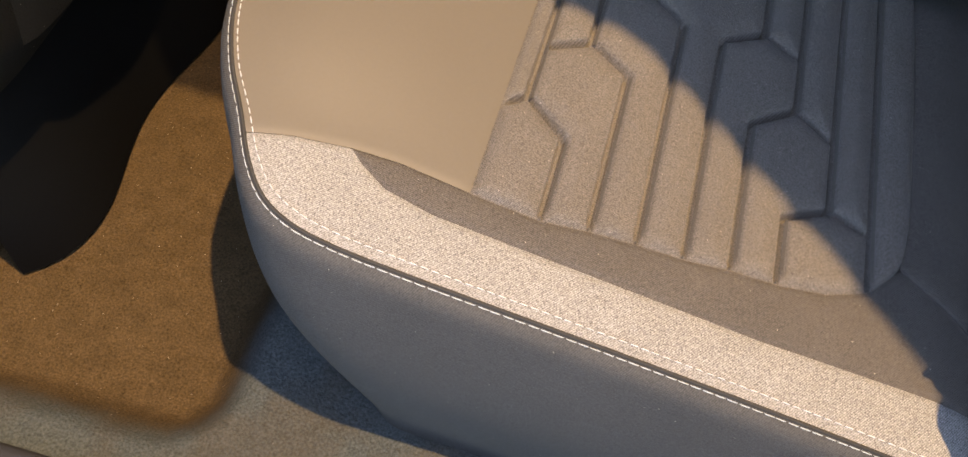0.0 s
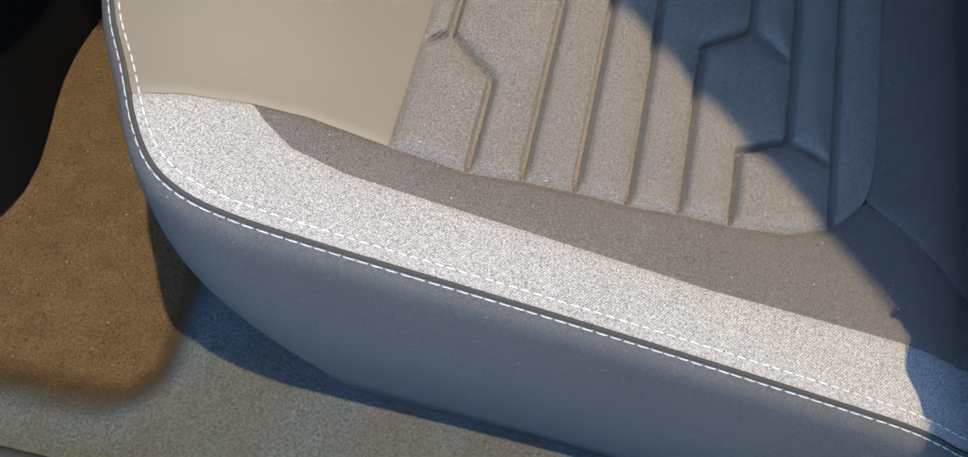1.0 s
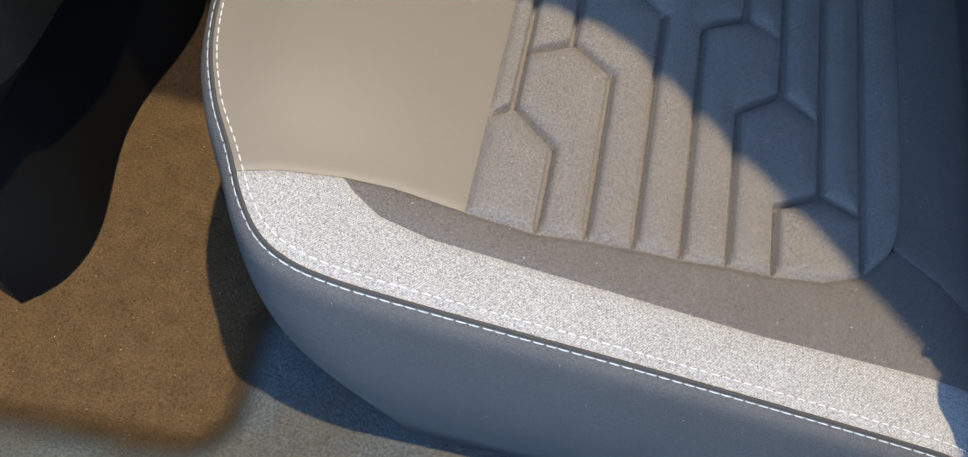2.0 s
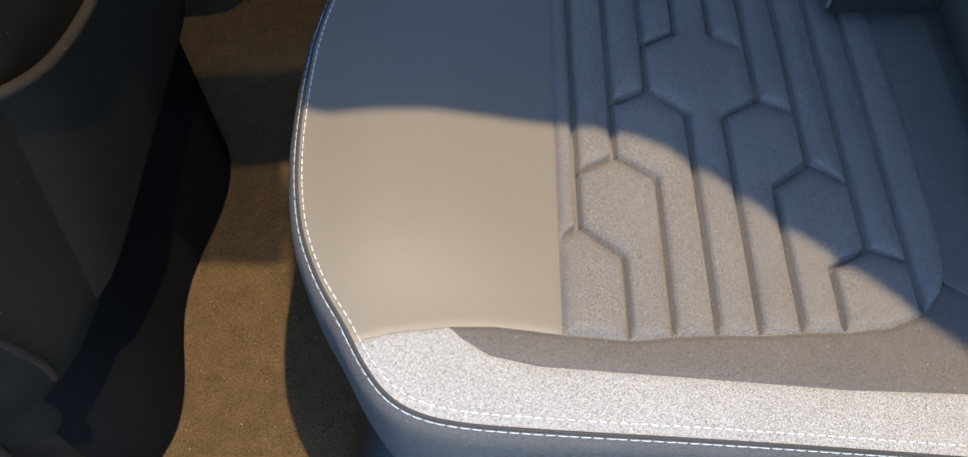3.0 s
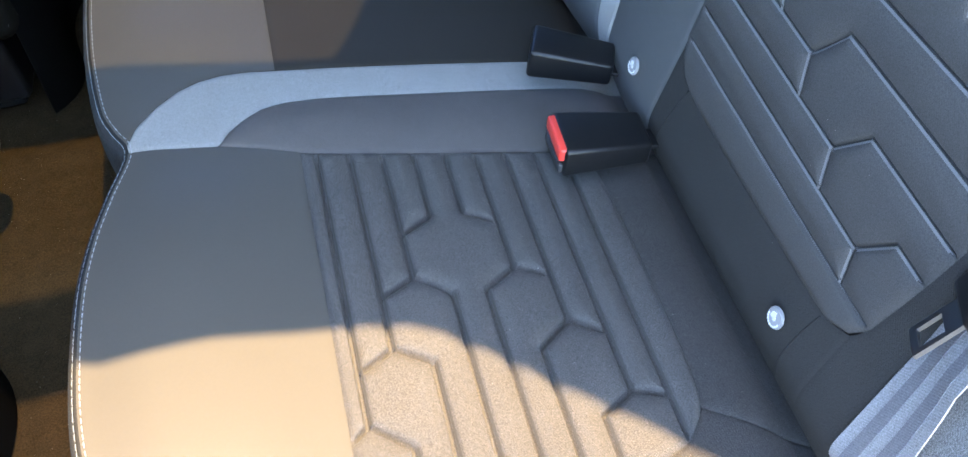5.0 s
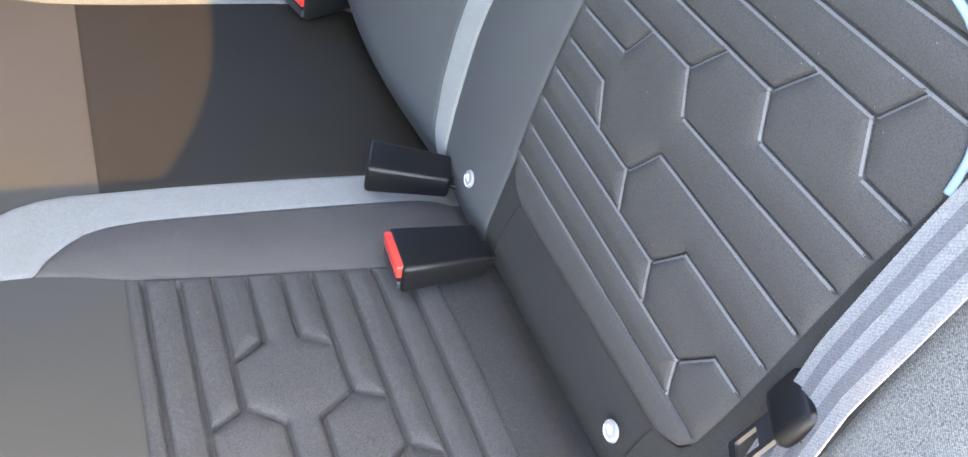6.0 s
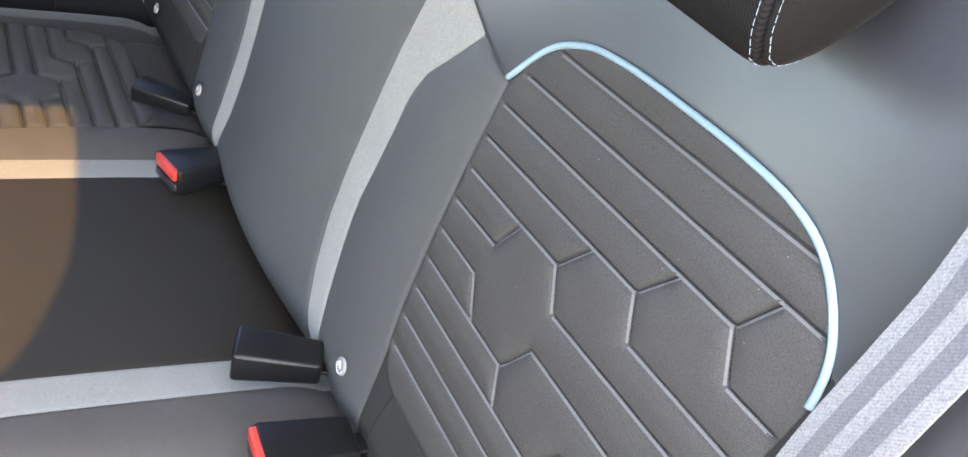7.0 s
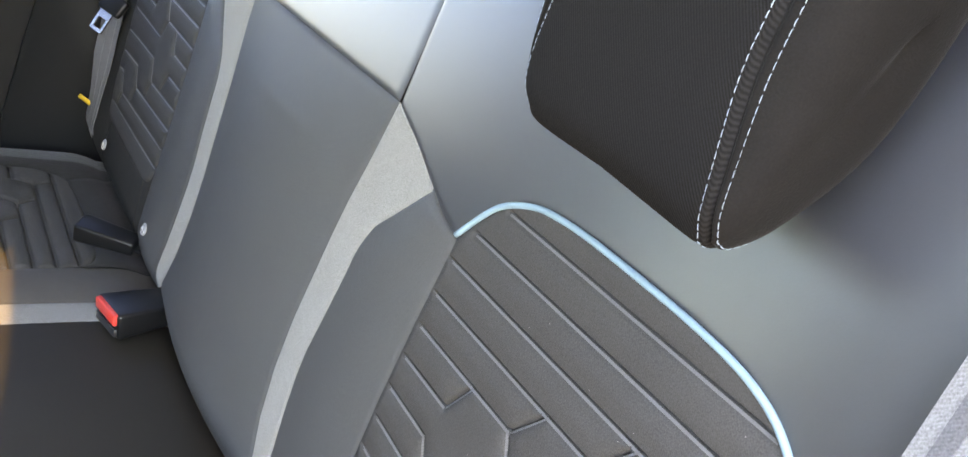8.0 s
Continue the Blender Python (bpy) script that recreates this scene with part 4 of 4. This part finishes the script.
RED_LABEL = "black plastic belt buckle with a red button, lying on the cushion"
BLACK_LABEL = "plain black plastic belt buckle on a short strap"
buckle("belt_buckle", (-0.054, 0.222, -0.021), -3, 8, (0.078, 0.052, 0.030), True, RED_LABEL)
buckle("belt_buckle", (-0.046, 0.329, -0.016), -22, 10, (0.078, 0.042, 0.031), False, BLACK_LABEL)
buckle("belt_buckle", (-0.034, 0.706, -0.040), 12, 8, (0.078, 0.060, 0.032), True, RED_LABEL)
buckle("belt_buckle", (-0.041, 0.872, -0.026), -34, 14, (0.078, 0.036, 0.025), False, BLACK_LABEL)

# ---- seat belts ----


FAR_TONGUE = 0.045     # how much higher the far tongue sits


def seat_belt(far):
    def y_(v):
        return 2 * MID - v + 0.014 if far else v
    thing = empty("seat_belt", (0.1, y_(-0.115), 0.0), "grey ribbed seat belt hanging beside the backrest", "seat belt", "rear seat belts")
    line = spline([(0.62, 0.05), (0.50, 0.020), (0.38, 0.012), (0.26, 0.010), (0.16, 0.006), (0.10, 0.002), (0.05, 0.002), (0.01, 0.002), (-0.02, 0.001), (-0.06, -0.012)], 10)
    cols = np.linspace(0, 1, 11)
    bands = [(0, 2), (2, 4), (4, 6), (6, 8), (8, 10)]
    for bi, (c0, c1) in enumerate(bands):
        V, UV = [], []
        for i, (w, h) in enumerate(line):
            for c in np.linspace(cols[c0], cols[c1], 3):
                turn = radians(float(np.interp(w, (-0.04, 0.04, 0.10, 0.22, 0.40), (0, 10, 24, 20, 20))))
                v = float(np.interp(w, (-0.06, 0.08, 0.18, 0.28, 0.36, 0.62), (-0.092, -0.087, -0.082, -0.089, -0.098, -0.104))) - 0.047 * c * math.cos(turn)
                p = back(np.array([w]), np.array([v]), np.array([h + (0.0006 if bi % 2 else 0.0) + 0.047 * c * math.sin(turn)]))[0]
                V.append((p[0], y_(p[1]), p[2]))
                UV.append((w, c * 0.047))
        # the far belt's pale bands go dark too, standing in for shade
        ob = link("dark_rib" if bi % 2 else "webbing", V, grid_faces(len(line), 3, not far), M_BELT2 if bi % 2 or far else M_BELT, None, "", UV, smooth=False)
        md = ob.modifiers.new("thick", "SOLIDIFY")
        md.thickness, md.offset = 0.0011, 0
        under(ob, thing)
    # tongue: plastic cover and steel blade with its slot, lying askew on the webbing
    along, across = Vector((0.61, -0.07, 0.79)).normalized(), Vector((-0.48, -0.82, 0.30))
    across = (across - along * across.dot(along)).normalized()
    m = Matrix((across.cross(along), across, along)).transposed().to_4x4()
    m.translation = Vector((0.018, -0.083, 0.097))
    if far:
        m = Matrix.Translation((0.002, 2 * MID + 0.005, FAR_TONGUE)) @ Matrix.Diagonal((1, -1, 1, 1)) @ m
    bm = rounded_box((0.012, 0.048, 0.030), 0.005)
    for v in bm.verts:
        v.co.y *= 1 - 0.12 * (v.co.z < 0)
    bmesh.ops.transform(bm, matrix=m @ Matrix.Translation((0, 0.010, 0.047)), verts=bm.verts)
    cover = under(part("tongue_cover", bm, M_PLASTIC, None), thing)
    bm = rounded_box((0.004, 0.040, 0.010), 0.0015)
    bmesh.ops.transform(bm, matrix=m @ Matrix.Translation((-0.0062, 0.013, 0.047)), verts=bm.verts)
    part("belt_slot", bm, M_PLASTIC, cover)
    bm = bmesh.new()
    for (cy, cz, sy, sz) in ((0.0122, 0.0275, 0.024, 0.013), (0.0022, 0.0135, 0.0042, 0.019), (0.0222, 0.0135, 0.0042, 0.019), (0.0122, 0.0022, 0.024, 0.0046)):
        q = bmesh.ops.create_cube(bm, size=1.0)["verts"]
        bmesh.ops.scale(bm, vec=(0.0026, sy, sz), verts=q)
        bmesh.ops.translate(bm, vec=(0, cy, cz), verts=q)
    bmesh.ops.transform(bm, matrix=m, verts=bm.verts)
    # same steel on both sides; the near blade's is darkened as if unlit
    under(part("tongue_blade", bm, M_METAL if far else M_STEEL, None, "steel tongue with a slot", smooth=False), thing)
    return thing


seat_belt(False)
seat_belt(True)

tagx = rounded_box((0.044, 0.006, 0.007), 0.002)
bmesh.ops.transform(tagx, matrix=Matrix.Translation((0.0, 1.245, 0.014)) @ Matrix.Rotation(radians(46), 4, "Y"), verts=tagx.verts)
tagged(part("pull_strap", tagx, M_YELLOW), "short yellow cloth pull strap beside the far seat", "strap")

# ---- front seats ----


def front_seat(yc):
    thing = empty("front_seat", (-0.85, yc, -0.28), "black cloth front seat seen from behind", "front seat", "front seats")
    lean = radians(22)
    na, nb = 40, 40
    V, UV = [], []
    for i in range(na):
        t = i / (na - 1)                      # up
        for j in range(nb):
            s = j / (nb - 1) * 2 - 1          # across
            half = 0.238 + 0.022 * math.sin(math.pi * t)
            z = -0.082 + 0.68 * t
            roll = 0.05 * abs(s) ** 8 + 0.014 * (1 - min(1, t * 14)) ** 2
            dish = -0.009 * math.exp(-((s / 0.55) ** 4)) * (1 if 0.06 < t < 0.9 else 0.3)
            x = -0.615 + math.tan(lean) * 0.55 * max(0, z + 0.09) - roll + dish
            V.append((x, yc + half * s, z))
            UV.append((half * s, z))
    under(link("back_cover", V, grid_faces(na, nb, False), M_FRONT, None, "", UV), thing)
    for sgn in (-1, 1):
        bm = rounded_box((0.13, 0.04, 0.66), 0.018, 4)
        bmesh.ops.transform(bm, matrix=Matrix.Translation((-0.66, yc + sgn * 0.20, 0.24)) @ Matrix.Rotation(math.atan(math.tan(lean) * 0.55), 4, "Y"), verts=bm.verts)
        under(part("side_bolster", bm, M_FRONT, None), thing)
    bm = rounded_box((0.10, 0.40, 0.64), 0.02, 3)
    bmesh.ops.transform(bm, matrix=Matrix.Translation((-0.672, yc, 0.235)) @ Matrix.Rotation(math.atan(math.tan(lean) * 0.55), 4, "Y"), verts=bm.verts)
    under(part("back_core", bm, M_FRONT, None), thing)
    bm = rounded_box((0.50, 0.46, 0.13), 0.03, 4)
    bmesh.ops.translate(bm, vec=(-0.91, yc, -0.09), verts=bm.verts)
    under(part("seat_cushion", bm, M_FRONT, None), thing)
    bm = rounded_box((0.44, 0.40, 0.10), 0.01)
    bmesh.ops.translate(bm, vec=(-0.92, yc, -0.21), verts=bm.verts)
    under(part("seat_frame", bm, M_PLASTIC, None), thing)
    def at(y, z, off):
        return (-0.613 + math.tan(lean) * 0.55 * max(0, z + 0.09) + off, yc + y, z)
    PV, PU = [], []
    for i in range(30):
        s = -1 + 2 * i / 29
        top = 0.126 + 0.034 * s * s
        for j in range(24):
            t = j / 23
            z = -0.048 + (top + 0.048) * t
            PV.append(at(0.158 * s, z, 0.004 + 0.008 * t * (1 - s ** 6) - 0.010 * abs(s) ** 10))
            PU.append((0.158 * s, z))
    under(link("map_pocket", PV, grid_faces(30, 24, True), M_FRONT, None, "", PU), thing)
    zip_line = spline([at(-0.214, -0.05, -0.020), at(-0.222, -0.01, -0.016), at(-0.236, 0.06, -0.022), at(-0.236, 0.13, -0.024), at(-0.234, 0.30, -0.026)], 8)
    hem = [at(0.158 * s_, 0.126 + 0.034 * s_ * s_ + 0.001, 0.013 - 0.008 * s_ ** 6 - 0.010 * abs(s_) ** 10) for s_ in np.linspace(-1, 1, 40)]
    under(tube("pocket_hem", hem, 0.0038, M_FRONT, None, "rolled hem of the map pocket"), thing)
    under(tube("zip", zip_line, 0.0028, M_PLASTIC, None, "black zip along the cover's edge"), thing)
    bm = bmesh.new()
    bmesh.ops.create_cone(bm, cap_ends=True, segments=24, radius1=0.014, radius2=0.011, depth=0.03)
    bmesh.ops.bevel(bm, geom=[e for e in bm.edges if len(e.link_faces) == 2 and e.calc_face_angle(0) > 1], offset=0.003, segments=2, affect="EDGES")
    bmesh.ops.transform(bm, matrix=Matrix.Translation((-0.745, yc - 0.200, -0.085)) @ Matrix.Rotation(math.pi / 2, 4, "X"), verts=bm.verts)
    under(part("hinge_cap", bm, M_VOID, None), thing)
    bm = rounded_box((0.20, 0.03, 0.10), 0.012, 3)
    bmesh.ops.translate(bm, vec=(-0.80, yc - 0.240, -0.105), verts=bm.verts)
    under(part("side_trim", bm, M_TRIM, None, "dark grey plastic seat side trim"), thing)
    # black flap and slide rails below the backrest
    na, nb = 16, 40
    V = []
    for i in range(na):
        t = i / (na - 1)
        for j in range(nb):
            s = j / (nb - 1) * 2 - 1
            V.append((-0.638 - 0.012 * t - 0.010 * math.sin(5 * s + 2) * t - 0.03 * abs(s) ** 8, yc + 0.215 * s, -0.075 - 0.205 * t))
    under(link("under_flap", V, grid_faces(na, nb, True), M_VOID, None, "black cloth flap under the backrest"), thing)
    for sgn in (-1, 1):
        bm = rounded_box((0.44, 0.03, 0.035), 0.008, 2)
        bmesh.ops.translate(bm, vec=(-0.935, yc + sgn * 0.17, -0.262), verts=bm.verts)
        under(part("slide_rail", bm, M_TRIM, None, "dark metal slide rail"), thing)
    thing.location.x -= 0.022
    return thing


front_seat(0.145)
front_seat(2 * MID - 0.145).location.x += 0.055     # the far one stands further back

# ---- centre console ----
console = empty("centre_console", (-0.8, MID, -0.28), "tan plastic centre console with an air vent at its rear", "console")
bm = rounded_box((0.40, 0.088, 0.130), 0.036, 6)
for v in bm.verts:
    if v.co.x > 0:
        v.co.x -= 0.42 * max(0.0, -v.co.z) + 0.10 * max(0.0, v.co.z)
bmesh.ops.translate(bm, vec=(-0.836, 0.546, -0.130), verts=bm.verts)
body = under(part("body", bm, M_CONSOLE, None), console)
ring_y, ring_z = 0.0448, 0.0658
seam = []
for a in np.linspace(0, 2 * math.pi, 40):
    c, n_s = math.cos(a), math.sin(a)
    seam.append((-0.686, 0.546 + ring_y * math.copysign(abs(c) ** 0.55, c), -0.130 + ring_z * math.copysign(abs(n_s) ** 0.55, n_s)))
under(tube("seam", seam, 0.0012, M_CONSOLE, None, "raised seam round the console's end", 6), console)
bm = rounded_box((0.42, 0.070, 0.125), 0.012, 2)
bmesh.ops.translate(bm, vec=(-0.99, 0.546, -0.215), verts=bm.verts)
under(part("foot", bm, M_VOID, None, "black console foot"), console)
bm = rounded_box((0.034, 0.008, 0.040), 0.003)
bmesh.ops.translate(bm, vec=(-0.712, 0.501, -0.080), verts=bm.verts)
vent = under(part("air_vent", bm, M_METAL, None, "bright framed air vent"), console)
for k_ in range(3):
    bm = rounded_box((0.026, 0.003, 0.006), 0.001, 1)
    bmesh.ops.translate(bm, vec=(-0.712, 0.4965, -0.092 + 0.011 * k_), verts=bm.verts)
    part("slat", bm, M_PLASTIC, vent)

# ---- the cabin ----
# floor carpet: footwell, raised sill edge, heel board and tunnel
nx, ny = 260, 230
xs, ys = np.concatenate([np.linspace(-1.75, -0.75, 40), np.linspace(-0.745, -0.15, 180), np.linspace(-0.14, 0.45, 40)]), np.concatenate([np.linspace(-0.275, 0.1, 130), np.linspace(0.105, 1.30, 100)])


def ramp(t):
    t = np.clip(t, 0, 1)
    return t * t * (3 - 2 * t)


FV = []
for x in xs:
    fold = np.minimum(ys, 2 * MID - ys)
    dx, dy, rr = -0.480 - x, fold + 0.172, 0.045
    inner = np.minimum(dx, dy)
    corner = rr - np.hypot(np.maximum(rr - dx, 0), np.maximum(rr - dy, 0))
    d = np.where((dx < rr) & (dy < rr), corner, inner)
    z = -0.285 + 0.042 * (1 - ramp((d + 0.022) / 0.050))
    z = z + 0.020 * ramp((0.15 - np.abs(ys - MID)) / 0.06) * ramp((d - 0.01) / 0.05)
    z = z + np.array([0.003 * noise.noise((x * 16, y * 16, 0)) + 0.0012 * noise.noise((x * 70, y * 70, 4)) for y in ys])
    FV += [(x, y, zz) for y, zz in zip(ys, z)]
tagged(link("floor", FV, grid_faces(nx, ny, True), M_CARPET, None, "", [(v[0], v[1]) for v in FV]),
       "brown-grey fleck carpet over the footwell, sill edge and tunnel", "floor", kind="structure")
bm = rounded_box((2.2, 0.138, 0.03), 0.008)
bmesh.ops.translate(bm, vec=(-0.65, -0.291, -0.215), verts=bm.verts)
tagged(part("sill_trim", bm, M_TRIM), "dark grey plastic door sill trim", "trim", kind="structure")
bm = rounded_box((2.6, 0.06, 0.40), 0.02)
bmesh.ops.translate(bm, vec=(-0.55, -0.385, -0.40), verts=bm.verts)
tagged(part("sill_body", bm, M_PAINT), "grey painted outer door sill", "trim", kind="structure")

# roof: unseen lining; the door opening's edge and glass roof's hole are cut to fit the sun patches
ROOF = 0.86
roof_edge = fun([(-1.736, 0.170), (-0.536, 0.168), (-0.222, 0.176), (-0.208, 0.168), (-0.199, -0.008), (-0.194, -0.008), (-0.116, 0.001), (-0.021, -0.002), (0.029, -0.008), (0.067, -0.023), (0.106, -0.050), (0.143, -0.081), (0.199, -0.123), (0.244, -0.162), (0.284, -0.194), (0.299, -0.280), (0.324, -0.380), (1.264, -0.380)], False)
# stepped inwards only to end the sun on the far floor
glass_far = fun([(-1.10, 0.60), (-0.36, 0.584), (-0.23, 0.564), (-0.17, 0.575), (-0.14, 0.62), (-0.12, 0.70), (-0.11, 0.81), (1.10, 0.81)], False)
glass_rear = fun([(0.305, 0.038), (0.360, 0.069), (0.418, 0.093), (0.473, 0.110), (0.547, 0.124), (0.644, 0.137), (0.757, 0.148), (0.810, 0.153)], False)


def slab(name, lo, hi, a0, a1, na, swap, z0, z1, mat, label, category, kind="structure"):
    a = np.linspace(a0, a1, na)
    V, F = [], []
    for z in (z0, z1):
        for t in a:
            for b in (float(lo(t)), float(hi(t))):
                V.append((b, t, z) if swap else (t, b, z))
    n2 = na * 2
    for i in range(na - 1):
        p = i * 2
        F += [(p, p + 1, p + 3, p + 2), (n2 + p, n2 + p + 2, n2 + p + 3, n2 + p + 1), (p, p + 2, n2 + p + 2, n2 + p), (p + 1, n2 + p + 1, n2 + p + 3, p + 3)]
    F += [(0, n2, n2 + 1, 1), (n2 - 2, n2 - 1, 2 * n2 - 1, 2 * n2 - 2)]
    bm = bmesh.new()
    vs = [bm.verts.new(v) for v in V]
    for f in F:
        bm.faces.new([vs[i] for i in f])
    return tagged(part(name, bm, mat, smooth=False), label, category, kind=kind)


slab("ceiling_near", roof_edge, lambda t: 0.305, -1.10, 1.1, 180, False, ROOF, ROOF + 0.04, M_HEADLINER, "grey cloth roof lining beside the door opening", "ceiling")
slab("ceiling_far", glass_far, lambda t: 1.32, -1.10, 1.1, 110, False, ROOF, ROOF + 0.04, M_HEADLINER, "grey cloth roof lining", "ceiling")
slab("ceiling_rear", glass_rear, lambda t: 1.1, 0.305, 0.81, 30, True, ROOF + 0.001, ROOF + 0.041, M_HEADLINER, "grey cloth roof lining behind the glass roof", "ceiling")
slab("ceiling_front", lambda t: -1.10, lambda t: -0.86, 0.305, 0.81, 4, True, ROOF + 0.001, ROOF + 0.041, M_HEADLINER, "grey cloth roof lining", "ceiling")
slab("window_1", lambda t: 0.29, lambda t: 0.825, -0.88, 0.17, 4, False, ROOF + 0.046, ROOF + 0.050, M_GLASS, "tinted glass roof panel", "roof window")


def wall(name, x0, x1, y0, y1, z0, z1, mat, label, category):
    bm = rounded_box((x1 - x0, y1 - y0, z1 - z0), min(0.012, 0.3 * min(x1 - x0, y1 - y0)))
    bmesh.ops.translate(bm, vec=((x0 + x1) / 2, (y0 + y1) / 2, (z0 + z1) / 2), verts=bm.verts)
    return tagged(part(name, bm, mat), label, category, kind="structure")


BELT = 0.33          # the height of the far windows' lower edge
wall("door_1", -0.738, 0.10, 1.30, 1.36, -0.30, BELT, M_TRIM, "dark plastic trim of the closed far door", "door")
wall("wall_far_front", -1.75, -0.842, 1.30, 1.36, -0.30, 0.27, M_TRIM, "dark trim of the far front door", "wall")
wall("door_2", -1.75, -0.80, -0.36, -0.29, -0.30, 0.36, M_TRIM, "dark trim of the closed near front door", "door")
wall("wall_far_rear", 0.102, 1.0, 1.27, 1.36, -0.30, BELT, M_TRIM, "dark plastic trim of the far rear side", "wall")
wall("pillar_far_rear", 0.102, 0.17, 1.27, 1.36, BELT + 0.002, ROOF - 0.002, M_TRIM, "dark plastic trim of the far rear pillar", "pillar")
wall("pillar_far_corner", 0.80, 1.0, 1.27, 1.36, BELT + 0.002, ROOF - 0.002, M_TRIM, "dark plastic trim of the far rear corner", "pillar")
wall("window_5", 0.171, 0.799, 1.325, 1.329, BELT + 0.002, ROOF - 0.004, M_PRIVACY, "dark privacy glass of the rear quarter window", "window")
wall("wall_near_rear", 0.10, 1.0, -0.34, -0.27, -0.30, ROOF - 0.002, M_TRIM, "dark plastic trim of the rear pillar beside the opening", "pillar")
wall("pillar_far", -0.84, -0.74, 1.28, 1.35, -0.30, ROOF - 0.002, M_TRIM, "dark plastic door pillar", "pillar")
wall("pillar_near", -0.85, -0.74, -0.37, -0.29, -0.30, ROOF - 0.002, M_TRIM, "dark plastic door pillar", "pillar")
bm = rounded_box((0.86, 0.07, 1.02), 0.02)
bmesh.ops.transform(bm, matrix=Matrix.Translation((-0.86, -0.38, 0.13)) @ Matrix.Rotation(radians(62), 4, "Z") @ Matrix.Translation((-0.44, 0, 0)), verts=bm.verts)
tagged(part("door_3", bm, M_TRIM), "dark trim of the rear door, standing open", "door", kind="structure")
bm = bmesh.new()
ring = [(-0.03, 0.305), (-0.05, 0.18), (-0.09, 0.085), (-0.128, -0.01), (-0.15, -0.15), (0.10, -0.15), (0.10, 0.305)]
face = bm.faces.new([bm.verts.new((x, 1.297, z)) for x, z in ring])
top = bmesh.ops.extrude_face_region(bm, geom=[face])["geom"]
bmesh.ops.translate(bm, vec=(0, -0.024, 0), verts=[g for g in top if isinstance(g, bmesh.types.BMVert)])
bmesh.ops.bevel(bm, geom=bm.edges[:], offset=0.006, segments=2, affect="EDGES")
tagged(part("trim_far", bm, M_TRIM), "dark plastic pillar trim beside the far door", "trim", kind="structure")
slab("roof_near", roof_edge, lambda t: 0.305, -1.10, 1.1, 180, False, ROOF + 0.0425, ROOF + 0.055, M_PAINT, "grey painted roof skin beside the door opening", "roof")
slab("roof_far", glass_far, lambda t: 1.36, -1.10, 1.1, 110, False, ROOF + 0.0425, ROOF + 0.055, M_PAINT, "grey painted roof skin", "roof")
slab("roof_rear", glass_rear, lambda t: 1.1, 0.305, 0.81, 30, True, ROOF + 0.0435, ROOF + 0.056, M_PAINT, "grey painted roof skin behind the glass roof", "roof")
slab("roof_front", lambda t: -1.10, lambda t: -0.86, 0.305, 0.81, 4, True, ROOF + 0.0435, ROOF + 0.056, M_PAINT, "grey painted roof skin", "roof")
bm = rounded_box((0.006, 1.50, 0.74), 0.002, 1)
bmesh.ops.transform(bm, matrix=Matrix.Translation((-1.285, MID, 0.55)) @ Matrix.Rotation(math.atan2(0.37, 0.62), 4, "Y"), verts=bm.verts)
tagged(part("window_4", bm, M_SIDEGLASS), "clear glass windscreen", "window", kind="structure")
bm = rounded_box((0.95, 1.62, 0.56), 0.10, 4)
for v in bm.verts:
    if v.co.z > 0:
        v.co.z -= 0.16 * (0.475 - v.co.x) / 0.95
bmesh.ops.translate(bm, vec=(-2.23, MID, -0.10), verts=bm.verts)
tagged(part("bonnet", bm, M_PAINT), "grey painted bonnet of the car", "bonnet", kind="structure")
wall("dashboard", -1.75, -1.45, -0.28, 1.30, -0.30, 0.24, M_TRIM, "dark plastic dashboard", "dashboard")
wall("parcel_shelf", 0.36, 1.0, -0.26, 1.26, 0.36, 0.40, M_TRIM, "dark parcel shelf behind the backrests", "shelf")
wall("boot_wall", 1.002, 1.05, -0.34, 1.36, -0.30, 0.46, M_TRIM, "dark trim behind the parcel shelf", "wall")

wall("window_2", -0.739, 0.10, 1.325, 1.329, BELT + 0.002, ROOF - 0.004, M_PRIVACY, "dark privacy glass of the closed far rear door", "window")
wall("window_6", -1.74, -0.841, 1.325, 1.329, 0.272, ROOF - 0.004, M_SIDEGLASS, "clear glass side window of the far front door", "window")
wall("window_7", -1.74, -0.851, -0.33, -0.326, 0.362, ROOF - 0.004, M_SIDEGLASS, "clear glass side window of the near front door", "window")
# unseen tinted sheet, added only to half-light the footwell floor
slab("sun_dimmer", lambda t: np.interp(t, (-1.10, -0.30, -0.205), (0.048, 0.046, 0.040)), lambda t: roof_edge(t) + 0.006, -1.10, -0.205, 40, False, ROOF + 0.058, ROOF + 0.062, M_SUN_DIMMER,
     "unseen sheet added along the roof's edge to dim the sun", "roof window")
wall("window_3", 1.02, 1.026, -0.33, 1.35, 0.462, ROOF, M_PRIVACY, "dark privacy glass rear window", "window")

bm = bmesh.new()
bmesh.ops.create_grid(bm, x_segments=4, y_segments=4, size=400)
bmesh.ops.translate(bm, vec=(0, 0, -0.62), verts=bm.verts)
tagged(part("ground", bm, M_ASPHALT), "grey asphalt outside the car", "ground", kind="structure")
